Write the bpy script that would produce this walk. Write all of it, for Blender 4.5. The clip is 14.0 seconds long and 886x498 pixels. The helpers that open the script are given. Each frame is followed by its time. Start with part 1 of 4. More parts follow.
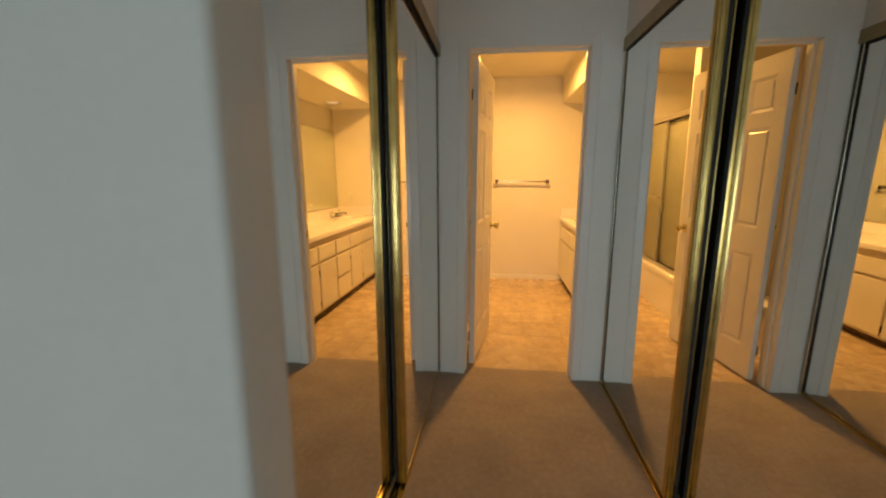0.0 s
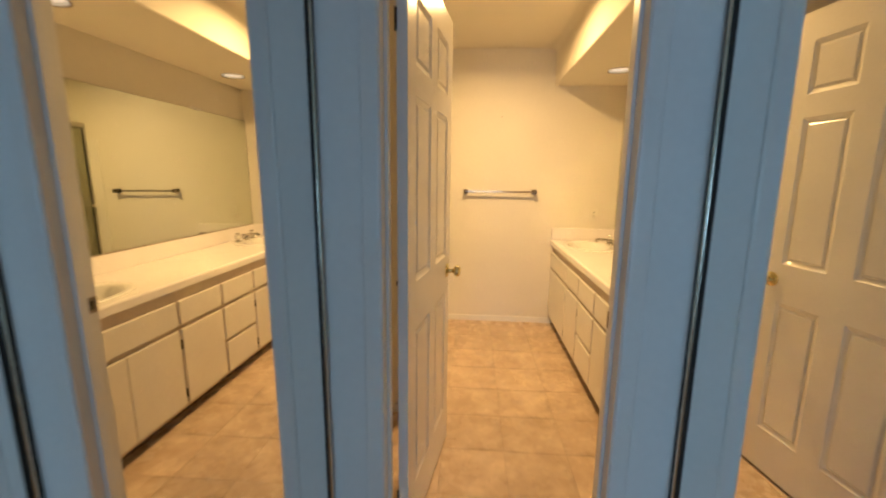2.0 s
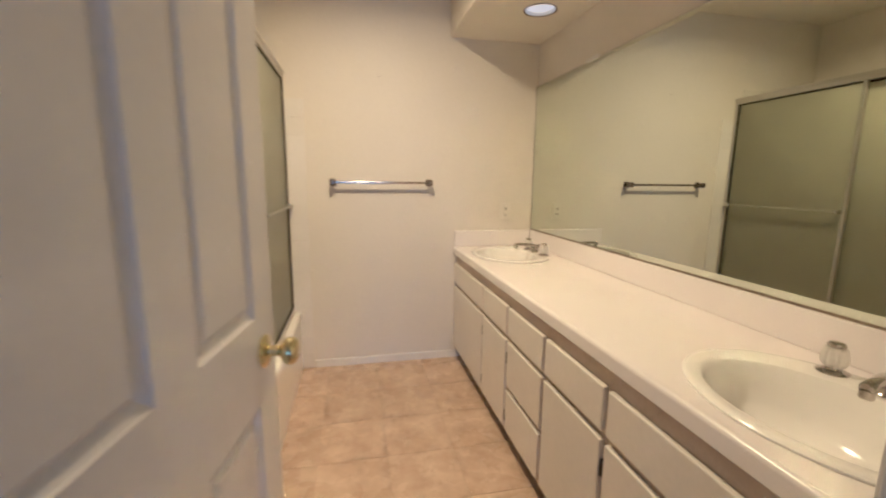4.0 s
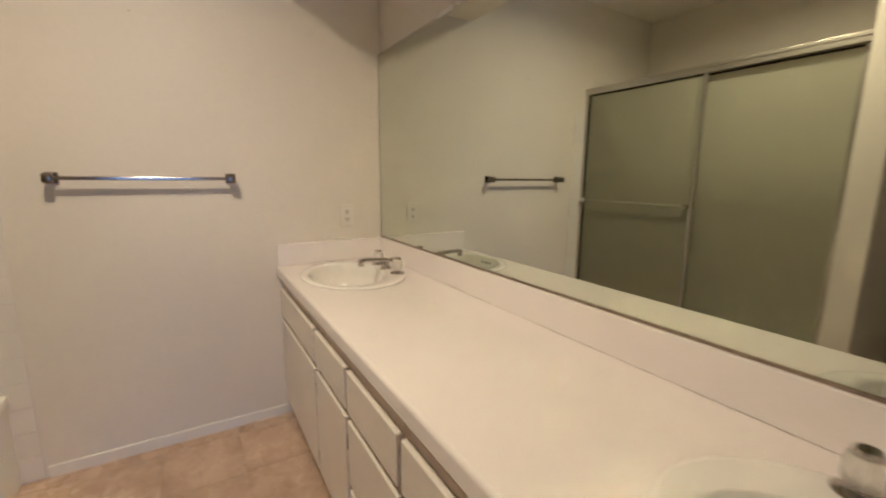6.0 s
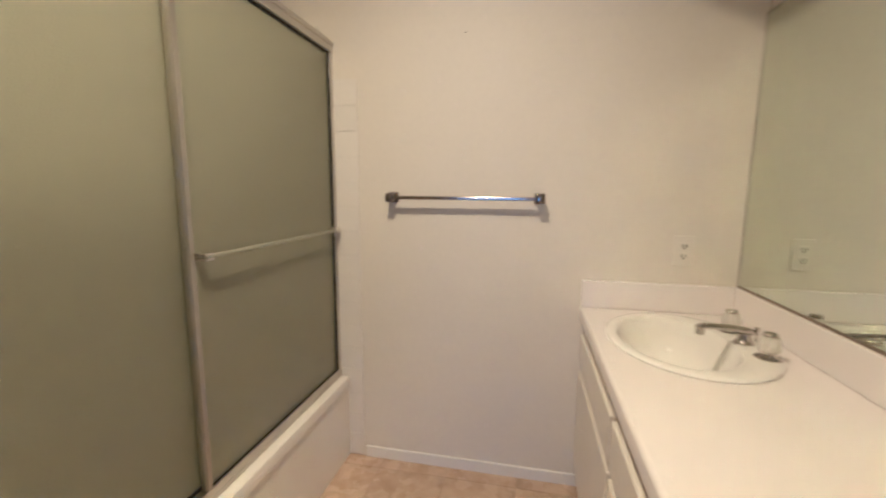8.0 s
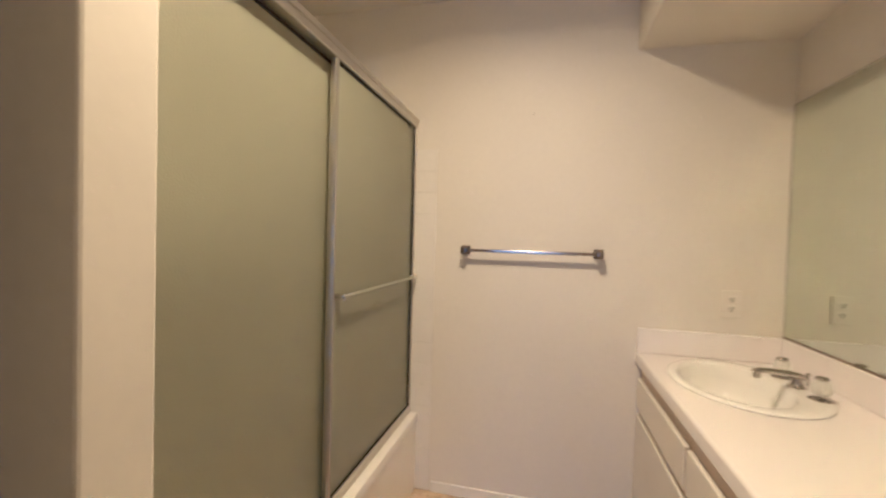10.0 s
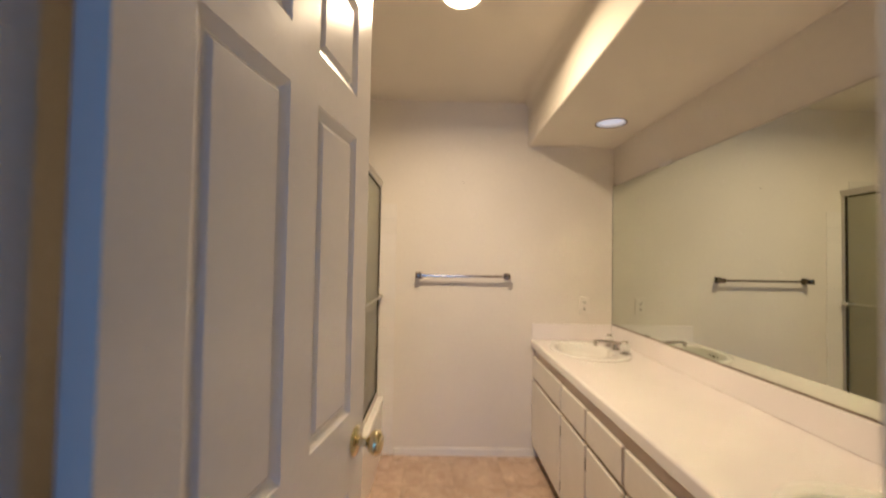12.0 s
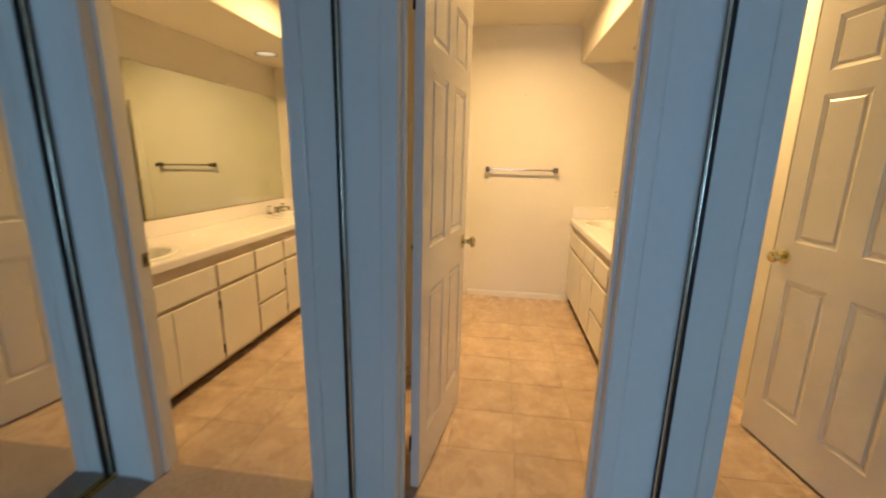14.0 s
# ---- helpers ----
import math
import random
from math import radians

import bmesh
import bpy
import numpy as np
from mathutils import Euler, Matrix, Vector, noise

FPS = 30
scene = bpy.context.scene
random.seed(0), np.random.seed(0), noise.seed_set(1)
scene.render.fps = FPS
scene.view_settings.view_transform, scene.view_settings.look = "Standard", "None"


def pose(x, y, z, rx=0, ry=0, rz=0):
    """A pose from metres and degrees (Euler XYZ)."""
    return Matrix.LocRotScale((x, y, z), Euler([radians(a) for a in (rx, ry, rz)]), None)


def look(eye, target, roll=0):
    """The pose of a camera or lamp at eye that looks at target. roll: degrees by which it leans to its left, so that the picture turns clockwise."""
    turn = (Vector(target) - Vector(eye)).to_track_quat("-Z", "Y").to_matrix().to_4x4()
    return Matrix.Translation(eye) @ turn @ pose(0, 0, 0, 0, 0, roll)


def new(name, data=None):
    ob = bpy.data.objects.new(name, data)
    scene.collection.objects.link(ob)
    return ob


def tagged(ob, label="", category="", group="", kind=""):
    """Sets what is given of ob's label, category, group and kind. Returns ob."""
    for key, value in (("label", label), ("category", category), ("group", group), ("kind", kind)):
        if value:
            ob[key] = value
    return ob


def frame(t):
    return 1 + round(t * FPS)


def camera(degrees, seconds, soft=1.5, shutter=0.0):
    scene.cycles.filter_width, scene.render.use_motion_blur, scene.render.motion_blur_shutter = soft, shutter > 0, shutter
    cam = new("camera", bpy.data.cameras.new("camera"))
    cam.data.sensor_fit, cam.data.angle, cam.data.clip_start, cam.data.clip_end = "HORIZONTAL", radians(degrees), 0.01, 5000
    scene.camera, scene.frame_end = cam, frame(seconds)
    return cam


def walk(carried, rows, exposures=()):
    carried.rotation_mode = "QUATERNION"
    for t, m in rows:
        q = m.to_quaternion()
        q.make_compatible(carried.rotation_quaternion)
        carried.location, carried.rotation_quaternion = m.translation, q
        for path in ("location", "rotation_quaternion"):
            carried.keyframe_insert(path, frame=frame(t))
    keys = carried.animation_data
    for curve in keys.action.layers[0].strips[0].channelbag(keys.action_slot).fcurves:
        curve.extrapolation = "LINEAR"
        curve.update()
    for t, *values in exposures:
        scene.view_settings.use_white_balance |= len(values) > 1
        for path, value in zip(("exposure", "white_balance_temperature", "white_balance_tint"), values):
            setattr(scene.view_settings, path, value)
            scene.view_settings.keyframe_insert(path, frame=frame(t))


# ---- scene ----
cam = camera(94.2, 14.0, soft=2.1, shutter=0.6)
PATH = [
    (0, (0.447, 0.432, 1.327), (0.207, 2.384, 0.967), 0.2),
    (0.5, (0.476, 0.797, 1.338), (0.267, 2.753, 0.974), 0.4),
    (1, (0.503, 1.136, 1.339), (0.313, 3.095, 0.986), 0.4),
    (1.5, (0.504, 1.479, 1.391), (0.342, 3.441, 1.037), 0.6),
    (2, (0.536, 1.853, 1.358), (0.399, 3.818, 1.014), 0.8),
    (2.5, (0.542, 2.197, 1.331), (0.454, 4.165, 0.988), 1.1),
    (3, (0.518, 2.499, 1.317), (0.535, 4.469, 0.974), 1.2),
    (3.5, (0.529, 2.758, 1.284), (0.730, 4.719, 0.948), 1.1),
    (4, (0.603, 2.947, 1.256), (1.019, 4.875, 0.925), 0.6),
    (4.2, (0.643, 2.988, 1.234), (1.142, 4.896, 0.897), 1.0),
    (5.3, (0.846, 3.311, 1.245), (2.008, 4.903, 0.901), 0.6),
    (6.3, (0.938, 3.609, 1.265), (1.846, 5.357, 0.920), 0.7),
    (6.5, (0.939, 3.666, 1.270), (1.754, 5.461, 0.935), 0.9),
    (7, (0.974, 3.789, 1.292), (1.438, 5.706, 0.958), 0.7),
    (7.5, (1.003, 3.898, 1.289), (1.008, 5.875, 0.987), 0.5),
    (8, (1.049, 3.961, 1.269), (0.646, 5.899, 0.984), 0.4),
    (8.2, (1.054, 3.986, 1.257), (0.530, 5.894, 0.967), 0.8),
    (9.2, (0.995, 3.847, 1.269), (0.129, 5.642, 1.098), 1.5),
    (10.3, (0.776, 3.567, 1.294), (0.477, 5.544, 1.318), 1.6),
    (10.5, (0.729, 3.478, 1.297), (0.501, 5.463, 1.389), 1.6),
    (11, (0.643, 3.255, 1.288), (0.548, 5.240, 1.511), 1.4),
    (11.5, (0.572, 3.016, 1.308), (0.583, 5.004, 1.526), 1.0),
    (12, (0.607, 2.805, 1.341), (0.631, 4.804, 1.396), 1.0),
    (12.5, (0.599, 2.571, 1.336), (0.575, 4.565, 1.178), 1.2),
    (13, (0.552, 2.287, 1.335), (0.474, 4.255, 0.991), 1.4),
    (13.5, (0.548, 2.009, 1.361), (0.416, 3.959, 0.937), 1.3),
    (14, (0.595, 1.742, 1.328), (0.337, 3.677, 0.894), 1.5),
]
# seconds, stops, kelvin, tint
EXPOSURES = [(0.0, 0.42, 7900, 16), (0.5, 0.64, 6300, 8), (1.0, 0.68, 5300, 7), (1.5, 0.60, 5150, 8), (2.0, 0.42, 5250, 9),
             (3.0, 0.24, 4850, 11), (3.5, 0.18, 4350, 9), (4.0, 0.08, 3880, 14), (6.5, -0.32, 3760, 14), (8.0, -0.08, 3700, 14),
             (10.5, 0.02, 3910, 16), (11.5, -0.02, 3950, 16), (12.0, -0.02, 3960, 16), (12.5, 0.20, 4150, 14), (13.0, 0.38, 4800, 11), (13.5, 0.42, 4800, 10), (14.0, 0.44, 5100, 9)]
walk(cam, [(t, look(eye, target, roll)) for t, eye, target, roll in PATH], EXPOSURES)

# ---- plan, in metres ----
HALL_L, HALL_R = 0.100, 1.158        # faces of the hall walls and of the front closet doors
NEAR, DOORWALL = 0.925, 3.02          # where the hall begins and where it ends
BATH, FAR = 3.14, 5.677              # bathroom face of the door wall; far wall
VANITY_WALL = 1.838
ROOM_L, ROOM_R, ROOM_Y = -2.3, 2.6, -3.4
TUB_X, LEFT = 0.25, -0.51
PART_Y0, PART_Y1, PART_X = 4.05, 4.157, 0.30
CEIL = 2.46
SOFFIT_X, SOFFIT_Z = 1.226, 2.151
OPEN_L, OPEN_R, OPEN_H = 0.277, 0.974, 2.045
LAMP = (0.69, 4.52)
CANS = ((1.595, 5.155), (1.595, 3.72))
WARM = (1.0, 0.545, 0.158)
DAY = (0.55, 0.81, 1.0)

# ---- world and lights ----
scene.cycles.caustics_reflective = True
scene.cycles.sample_clamp_indirect = 0.0
scene.cycles.blur_glossy = 0.0
world = bpy.data.worlds.new("sky")
scene.world = world
world.use_nodes = True
sky = world.node_tree.nodes.new("ShaderNodeTexSky")
sky.sky_type, sky.sun_disc, sky.sun_elevation, sky.sun_rotation = "NISHITA", False, radians(40), radians(120)
world.node_tree.links.new(sky.outputs[0], world.node_tree.nodes["Background"].inputs[0])
world.node_tree.nodes["Background"].inputs[1].default_value = 0.08


def area_lamp(name, m, sx, sy, watts, colour, shape="RECTANGLE", spread=180):
    data = bpy.data.lights.new(name, "AREA")
    data.shape, data.size, data.size_y, data.energy, data.color = shape, sx, sy, watts, colour
    data.spread = radians(spread)
    ob = new(name, data)
    ob.matrix_world = m
    return tagged(ob, kind="structure")


# daylight in the opening of the bedroom's wide low window, behind the start of the walk
area_lamp("daylight", look((0.2, ROOM_Y + 0.03, 0.8), (0.5, 3.0, 0.5)), 2.4, 1.35, 33, DAY)
area_lamp("ceiling_lamp", look((LAMP[0], LAMP[1], CEIL - 0.015), (LAMP[0], LAMP[1], 0)), 0.15, 0.15, 33, WARM, "DISK", 166)


# ---- materials ----
def material(name, colour, rough=0.5, metal=0.0, grain=(), bump=(), spec=0.5, coat=0.0, vary=0.0, rough_vary=0.0):
    """grain: (scale, amount) pairs of colour noise; bump: (scale, height) pairs."""
    m = bpy.data.materials.new(name)
    m.use_nodes = True
    n, links = m.node_tree.nodes, m.node_tree.links
    b = n["Principled BSDF"]
    b.inputs["Base Color"].default_value = (*colour, 1)
    b.inputs["Roughness"].default_value = rough
    b.inputs["Metallic"].default_value = metal
    b.inputs["Specular IOR Level"].default_value = spec
    b.inputs["Coat Weight"].default_value = coat
    pos = n.new("ShaderNodeNewGeometry")
    value = None
    for scale, amount in grain:
        tex = n.new("ShaderNodeTexNoise")
        tex.inputs["Scale"].default_value, tex.inputs["Detail"].default_value = scale, 5
        links.new(pos.outputs["Position"], tex.inputs["Vector"])
        mul = n.new("ShaderNodeMapRange")
        mul.inputs["From Min"].default_value, mul.inputs["From Max"].default_value = 0.3, 0.7
        mul.inputs["To Min"].default_value, mul.inputs["To Max"].default_value = 1 - amount, 1 + amount
        links.new(tex.outputs["Fac"], mul.inputs["Value"])
        if value is None:
            value = mul.outputs[0]
        else:
            both = n.new("ShaderNodeMath")
            both.operation = "MULTIPLY"
            links.new(value, both.inputs[0]), links.new(mul.outputs[0], both.inputs[1])
            value = both.outputs[0]
    if vary:
        info = n.new("ShaderNodeObjectInfo")
        mul = n.new("ShaderNodeMapRange")
        mul.inputs["To Min"].default_value, mul.inputs["To Max"].default_value = 1 - vary, 1 + vary
        links.new(info.outputs["Random"], mul.inputs["Value"])
        if value is None:
            value = mul.outputs[0]
        else:
            both = n.new("ShaderNodeMath")
            both.operation = "MULTIPLY"
            links.new(value, both.inputs[0]), links.new(mul.outputs[0], both.inputs[1])
            value = both.outputs[0]
    if value is not None:
        scaled = n.new("ShaderNodeVectorMath")
        scaled.operation = "SCALE"
        scaled.inputs[0].default_value = colour
        links.new(value, scaled.inputs["Scale"])
        links.new(scaled.outputs[0], b.inputs["Base Color"])
    if rough_vary:
        tex = n.new("ShaderNodeTexNoise")
        tex.inputs["Scale"].default_value, tex.inputs["Detail"].default_value = 9, 4
        links.new(pos.outputs["Position"], tex.inputs["Vector"])
        mul = n.new("ShaderNodeMapRange")
        mul.inputs["To Min"].default_value, mul.inputs["To Max"].default_value = max(rough - rough_vary, 0), rough + rough_vary
        links.new(tex.outputs["Fac"], mul.inputs["Value"]), links.new(mul.outputs[0], b.inputs["Roughness"])
    last = None
    for scale, height in bump:
        tex = n.new("ShaderNodeTexNoise")
        tex.inputs["Scale"].default_value, tex.inputs["Detail"].default_value = scale, 3
        links.new(pos.outputs["Position"], tex.inputs["Vector"])
        bp = n.new("ShaderNodeBump")
        bp.inputs["Distance"].default_value, bp.inputs["Strength"].default_value = height, 1.0
        links.new(tex.outputs["Fac"], bp.inputs["Height"])
        if last is not None:
            links.new(last, bp.inputs["Normal"])
        last = bp.outputs[0]
    if last is not None:
        links.new(last, b.inputs["Normal"])
    return m


M_WALL = material("wall_paint", (0.735, 0.70, 0.625), 0.6, grain=((1.3, 0.03), (40, 0.012)), bump=((60, 0.0002), (9, 0.0008)))
M_HALL = material("hall_paint", (0.78, 0.77, 0.74), 0.6, grain=((1.5, 0.03), (40, 0.015)), bump=((60, 0.0002), (9, 0.0008)))
M_CEIL = material("ceiling_paint", (0.76, 0.72, 0.63), 0.75, grain=((1.2, 0.03),), bump=((60, 0.0004), (12, 0.0008)))
M_TRIM = material("trim_paint", (0.80, 0.785, 0.75), 0.35, grain=((3, 0.025), (60, 0.015)), bump=((35, 0.0004),), rough_vary=0.08)
M_DOOR = material("door_paint", (0.77, 0.745, 0.695), 0.24, spec=0.65, grain=((2, 0.02), (70, 0.012)), bump=((60, 0.0003),), rough_vary=0.06)
M_CAB = material("cabinet_paint", (0.75, 0.715, 0.65), 0.38, grain=((4, 0.03), (60, 0.02)), bump=((50, 0.0003),), rough_vary=0.08)
# cream frame paint, browned to carry the shade between and above the fronts
M_FRAME_SHADE = material("cabinet_frame_shaded", (0.56, 0.475, 0.375), 0.5, grain=((6, 0.10), (80, 0.05)), bump=((50, 0.0004),))
# brown wood of the kick board with the toe recess's shadow mixed in
M_KICK_SHADE = material("shaded_brown_kick", (0.15, 0.085, 0.048), 0.8, grain=((20, 0.3),))
M_COUNTER = material("countertop_laminate", (0.83, 0.795, 0.785), 0.22, grain=((3, 0.02), (300, 0.02)), rough_vary=0.06)
M_PORCELAIN = material("porcelain", (0.86, 0.85, 0.82), 0.12, grain=((5, 0.012),), coat=0.15)
M_CHROME = material("chrome", (0.50, 0.475, 0.44), 0.14, 1.0, grain=((30, 0.08),), rough_vary=0.05)
M_ALU = material("aluminium", (0.56, 0.54, 0.49), 0.34, 1.0, grain=((6, 0.04), (200, 0.03)), rough_vary=0.04)
M_PULL = material("bright_metal", (0.85, 0.83, 0.78), 0.22, 1.0, grain=((60, 0.05),))
M_BRASS = material("polished_brass", (0.78, 0.56, 0.22), 0.2, 1.0, grain=((18, 0.1), (3, 0.06)), rough_vary=0.08)
M_SLIM = material("slim_stile_brass", (0.82, 0.77, 0.62), 0.24, 1.0, grain=((24, 0.08),), rough_vary=0.04)
M_KNOB = material("knob_brass", (0.66, 0.58, 0.30), 0.14, 1.0, grain=((30, 0.08),))
M_BRONZE = material("bronze_fascia", (0.34, 0.27, 0.15), 0.42, 0.6, grain=((12, 0.1), (90, 0.06)))
M_BLACK = material("black_felt", (0.012, 0.011, 0.010), 0.7, grain=((30, 0.3),))
M_MIRROR = material("mirror_glass", (0.92, 0.93, 0.91), 0.0, 1.0)
M_WALL_MIRROR = material("wall_mirror_glass", (0.71, 0.75, 0.65), 0.0, 1.0)
M_CARPET = material("carpet", (0.40, 0.335, 0.285), 0.95, grain=((3.5, 0.12), (40, 0.10), (350, 0.22)), bump=((420, 0.004), (60, 0.002)), spec=0.1)
M_GROUT = material("grout", (0.45, 0.335, 0.23), 0.85, grain=((8, 0.15), (90, 0.15)))
M_TUB = material("tub_enamel", (0.80, 0.78, 0.74), 0.15, grain=((3, 0.02),), coat=0.3)
M_TILEWALL = material("tub_surround", (0.72, 0.70, 0.64), 0.25, grain=((3, 0.03),))
M_WALLTILE = material("glazed_wall_tile", (0.78, 0.755, 0.71), 0.16, grain=((4, 0.02), (50, 0.01)), bump=((14, 0.0006),), vary=0.015)
M_GROUT_PALE = material("pale_grout", (0.74, 0.71, 0.66), 0.85, grain=((30, 0.08),))
M_PLATE = material("plastic_plate", (0.74, 0.71, 0.64), 0.35, grain=((20, 0.015),))
M_BAR = material("tarnished_chrome", (0.25, 0.21, 0.17), 0.16, 1.0, grain=((40, 0.12), (6, 0.1)), rough_vary=0.06)
M_STEEL = material("strike_steel", (0.30, 0.25, 0.19), 0.35, 1.0, grain=((50, 0.2),))
M_RUST = material("hinge_metal", (0.05, 0.035, 0.025), 0.55, 0.5, grain=((60, 0.3),))


def tile_material():
    """Marbled tan vinyl tile: every tile has its own clouds, with worn, uneven borders."""
    m = material("floor_tile", (0.48, 0.36, 0.25), 0.27, bump=((30, 0.0006),), rough_vary=0.1)
    n, links = m.node_tree.nodes, m.node_tree.links
    b = n["Principled BSDF"]

    def math_node(op, a, c):
        k = n.new("ShaderNodeMath")
        k.operation = op
        for socket, v in zip(k.inputs, (a, c)):
            if isinstance(v, (int, float)):
                socket.default_value = v
            else:
                links.new(v, socket)
        return k.outputs[0]

    coords, info = n.new("ShaderNodeTexCoord"), n.new("ShaderNodeObjectInfo")
    shift = n.new("ShaderNodeCombineXYZ")
    links.new(math_node("MULTIPLY", info.outputs["Random"], 37.0), shift.inputs["Z"])
    own = n.new("ShaderNodeVectorMath")
    links.new(coords.outputs["Object"], own.inputs[0]), links.new(shift.outputs[0], own.inputs[1])

    def noise(scale, detail, distortion, low, high):
        tex = n.new("ShaderNodeTexNoise")
        tex.inputs["Scale"].default_value, tex.inputs["Detail"].default_value, tex.inputs["Distortion"].default_value = scale, detail, distortion
        links.new(own.outputs[0], tex.inputs["Vector"])
        r = n.new("ShaderNodeMapRange")
        r.inputs["From Min"].default_value, r.inputs["From Max"].default_value = 0.3, 0.7
        r.inputs["To Min"].default_value, r.inputs["To Max"].default_value = low, high
        links.new(tex.outputs["Fac"], r.inputs["Value"])
        return r.outputs[0]

    cloud = math_node("ADD", math_node("MULTIPLY", noise(8, 4, 0.3, 0, 1), 0.7), math_node("MULTIPLY", noise(26, 5, 0.3, 0, 1), 0.3))
    ramp = n.new("ShaderNodeValToRGB")
    e = ramp.color_ramp.elements
    e[0].position, e[0].color = 0.1, (0.44, 0.325, 0.22, 1)
    e[1].position, e[1].color = 0.9, (0.62, 0.49, 0.355, 1)
    mid = e.new(0.5)
    mid.color = (0.525, 0.40, 0.28, 1)
    links.new(cloud, ramp.inputs[0])
    axes = n.new("ShaderNodeSeparateXYZ")
    links.new(coords.outputs["Object"], axes.inputs[0])
    side = math_node("MAXIMUM", math_node("ABSOLUTE", axes.outputs["X"], 0), math_node("ABSOLUTE", axes.outputs["Y"], 0))
    border = n.new("ShaderNodeMapRange")
    border.inputs["From Min"].default_value, border.inputs["From Max"].default_value = 0.118, 0.157
    links.new(math_node("ADD", side, noise(14, 3, 0.5, -0.02, 0.02)), border.inputs["Value"])
    edge = math_node("MULTIPLY", border.outputs[0], noise(5, 2, 0, -0.24, 0.12))
    each = math_node("ADD", math_node("MULTIPLY", info.outputs["Random"], 0.14), 0.93)
    scaled = n.new("ShaderNodeVectorMath")
    scaled.operation = "SCALE"
    links.new(ramp.outputs[0], scaled.inputs[0])
    links.new(math_node("MULTIPLY", each, math_node("ADD", edge, 1.0)), scaled.inputs["Scale"])
    links.new(scaled.outputs[0], b.inputs["Base Color"])
    return m


def glass_material(name, colour, rough, transmission, bump=0.0):
    m = bpy.data.materials.new(name)
    m.use_nodes = True
    n, links = m.node_tree.nodes, m.node_tree.links
    b = n["Principled BSDF"]
    b.inputs["Base Color"].default_value = (*colour, 1)
    b.inputs["Roughness"].default_value = rough
    b.inputs["Transmission Weight"].default_value = transmission
    b.inputs["IOR"].default_value = 1.45
    pos = n.new("ShaderNodeNewGeometry")
    if bump:
        tex = n.new("ShaderNodeTexVoronoi")
        tex.inputs["Scale"].default_value = 220
        links.new(pos.outputs["Position"], tex.inputs["Vector"])
        bp = n.new("ShaderNodeBump")
        bp.inputs["Distance"].default_value = bump
        links.new(tex.outputs["Distance"], bp.inputs["Height"])
        links.new(bp.outputs[0], b.inputs["Normal"])
    return m


M_FROST = glass_material("obscure_glass", (0.55, 0.555, 0.425), 0.42, 0.72, 0.0003)
M_RODGLASS = glass_material("tinted_acrylic", (0.66, 0.66, 0.54), 0.3, 0.75)
M_ACRYLIC = glass_material("clear_acrylic", (0.93, 0.92, 0.88), 0.28, 0.8)


def glow_material(name, colour, strength):
    m = bpy.data.materials.new(name)
    m.use_nodes = True
    b = m.node_tree.nodes["Principled BSDF"]
    b.inputs["Base Color"].default_value = (0.8, 0.8, 0.8, 1)
    b.inputs["Emission Color"].default_value = (*colour, 1)
    b.inputs["Emission Strength"].default_value = strength
    return m


M_TILE = tile_material()
M_BULB = glow_material("bulb_glow", (1.0, 0.76, 0.50), 0.45)
M_LENS = glow_material("lamp_lens", WARM, 14.0)


# ---- builders ----
def box(x0, x1, y0, y1, z0, z1, bevel=0.0, segments=2, bm=None):
    piece = bmesh.new()
    bmesh.ops.create_cube(piece, size=1)
    bmesh.ops.scale(piece, vec=(x1 - x0, y1 - y0, z1 - z0), verts=piece.verts)
    bmesh.ops.translate(piece, vec=((x0 + x1) / 2, (y0 + y1) / 2, (z0 + z1) / 2), verts=piece.verts)
    if bevel:
        bmesh.ops.bevel(piece, geom=piece.edges[:], offset=bevel, segments=segments, profile=0.5, affect="EDGES")
    return join(bm, piece)


def join(bm, piece):
    if bm is None:
        return piece
    data = bpy.data.meshes.new("tmp")
    piece.to_mesh(data)
    piece.free()
    bm.from_mesh(data)
    bpy.data.meshes.remove(data)
    return bm


def lathe(profile, n=32, axis="Z", bm=None, at=(0, 0, 0), sx=1.0, sy=1.0, cap=True):
    """profile: (radius, height) pairs, turned round an axis."""
    piece = bmesh.new()
    rings = []
    for r, h in profile:
        ring = []
        for k in range(n):
            a = 2 * math.pi * k / n
            ring.append(piece.verts.new((r * sx * math.cos(a), r * sy * math.sin(a), h)))
        rings.append(ring)
    for a, b in zip(rings, rings[1:]):
        for k in range(n):
            piece.faces.new((a[k], a[(k + 1) % n], b[(k + 1) % n], b[k]))
    for ring, flip in ((rings[0], True), (rings[-1], False)):
        if cap and (ring[0].co - ring[n // 2].co).length > 1e-5:
            piece.faces.new(ring[::-1] if flip else ring)
    bmesh.ops.remove_doubles(piece, verts=piece.verts, dist=1e-6)
    turn = {"Z": Matrix(), "X": Matrix.Rotation(radians(90), 4, "Y"), "Y": Matrix.Rotation(radians(-90), 4, "X")}[axis]
    bmesh.ops.transform(piece, matrix=Matrix.Translation(at) @ turn, verts=piece.verts)
    bmesh.ops.recalc_face_normals(piece, faces=piece.faces)
    return join(bm, piece)


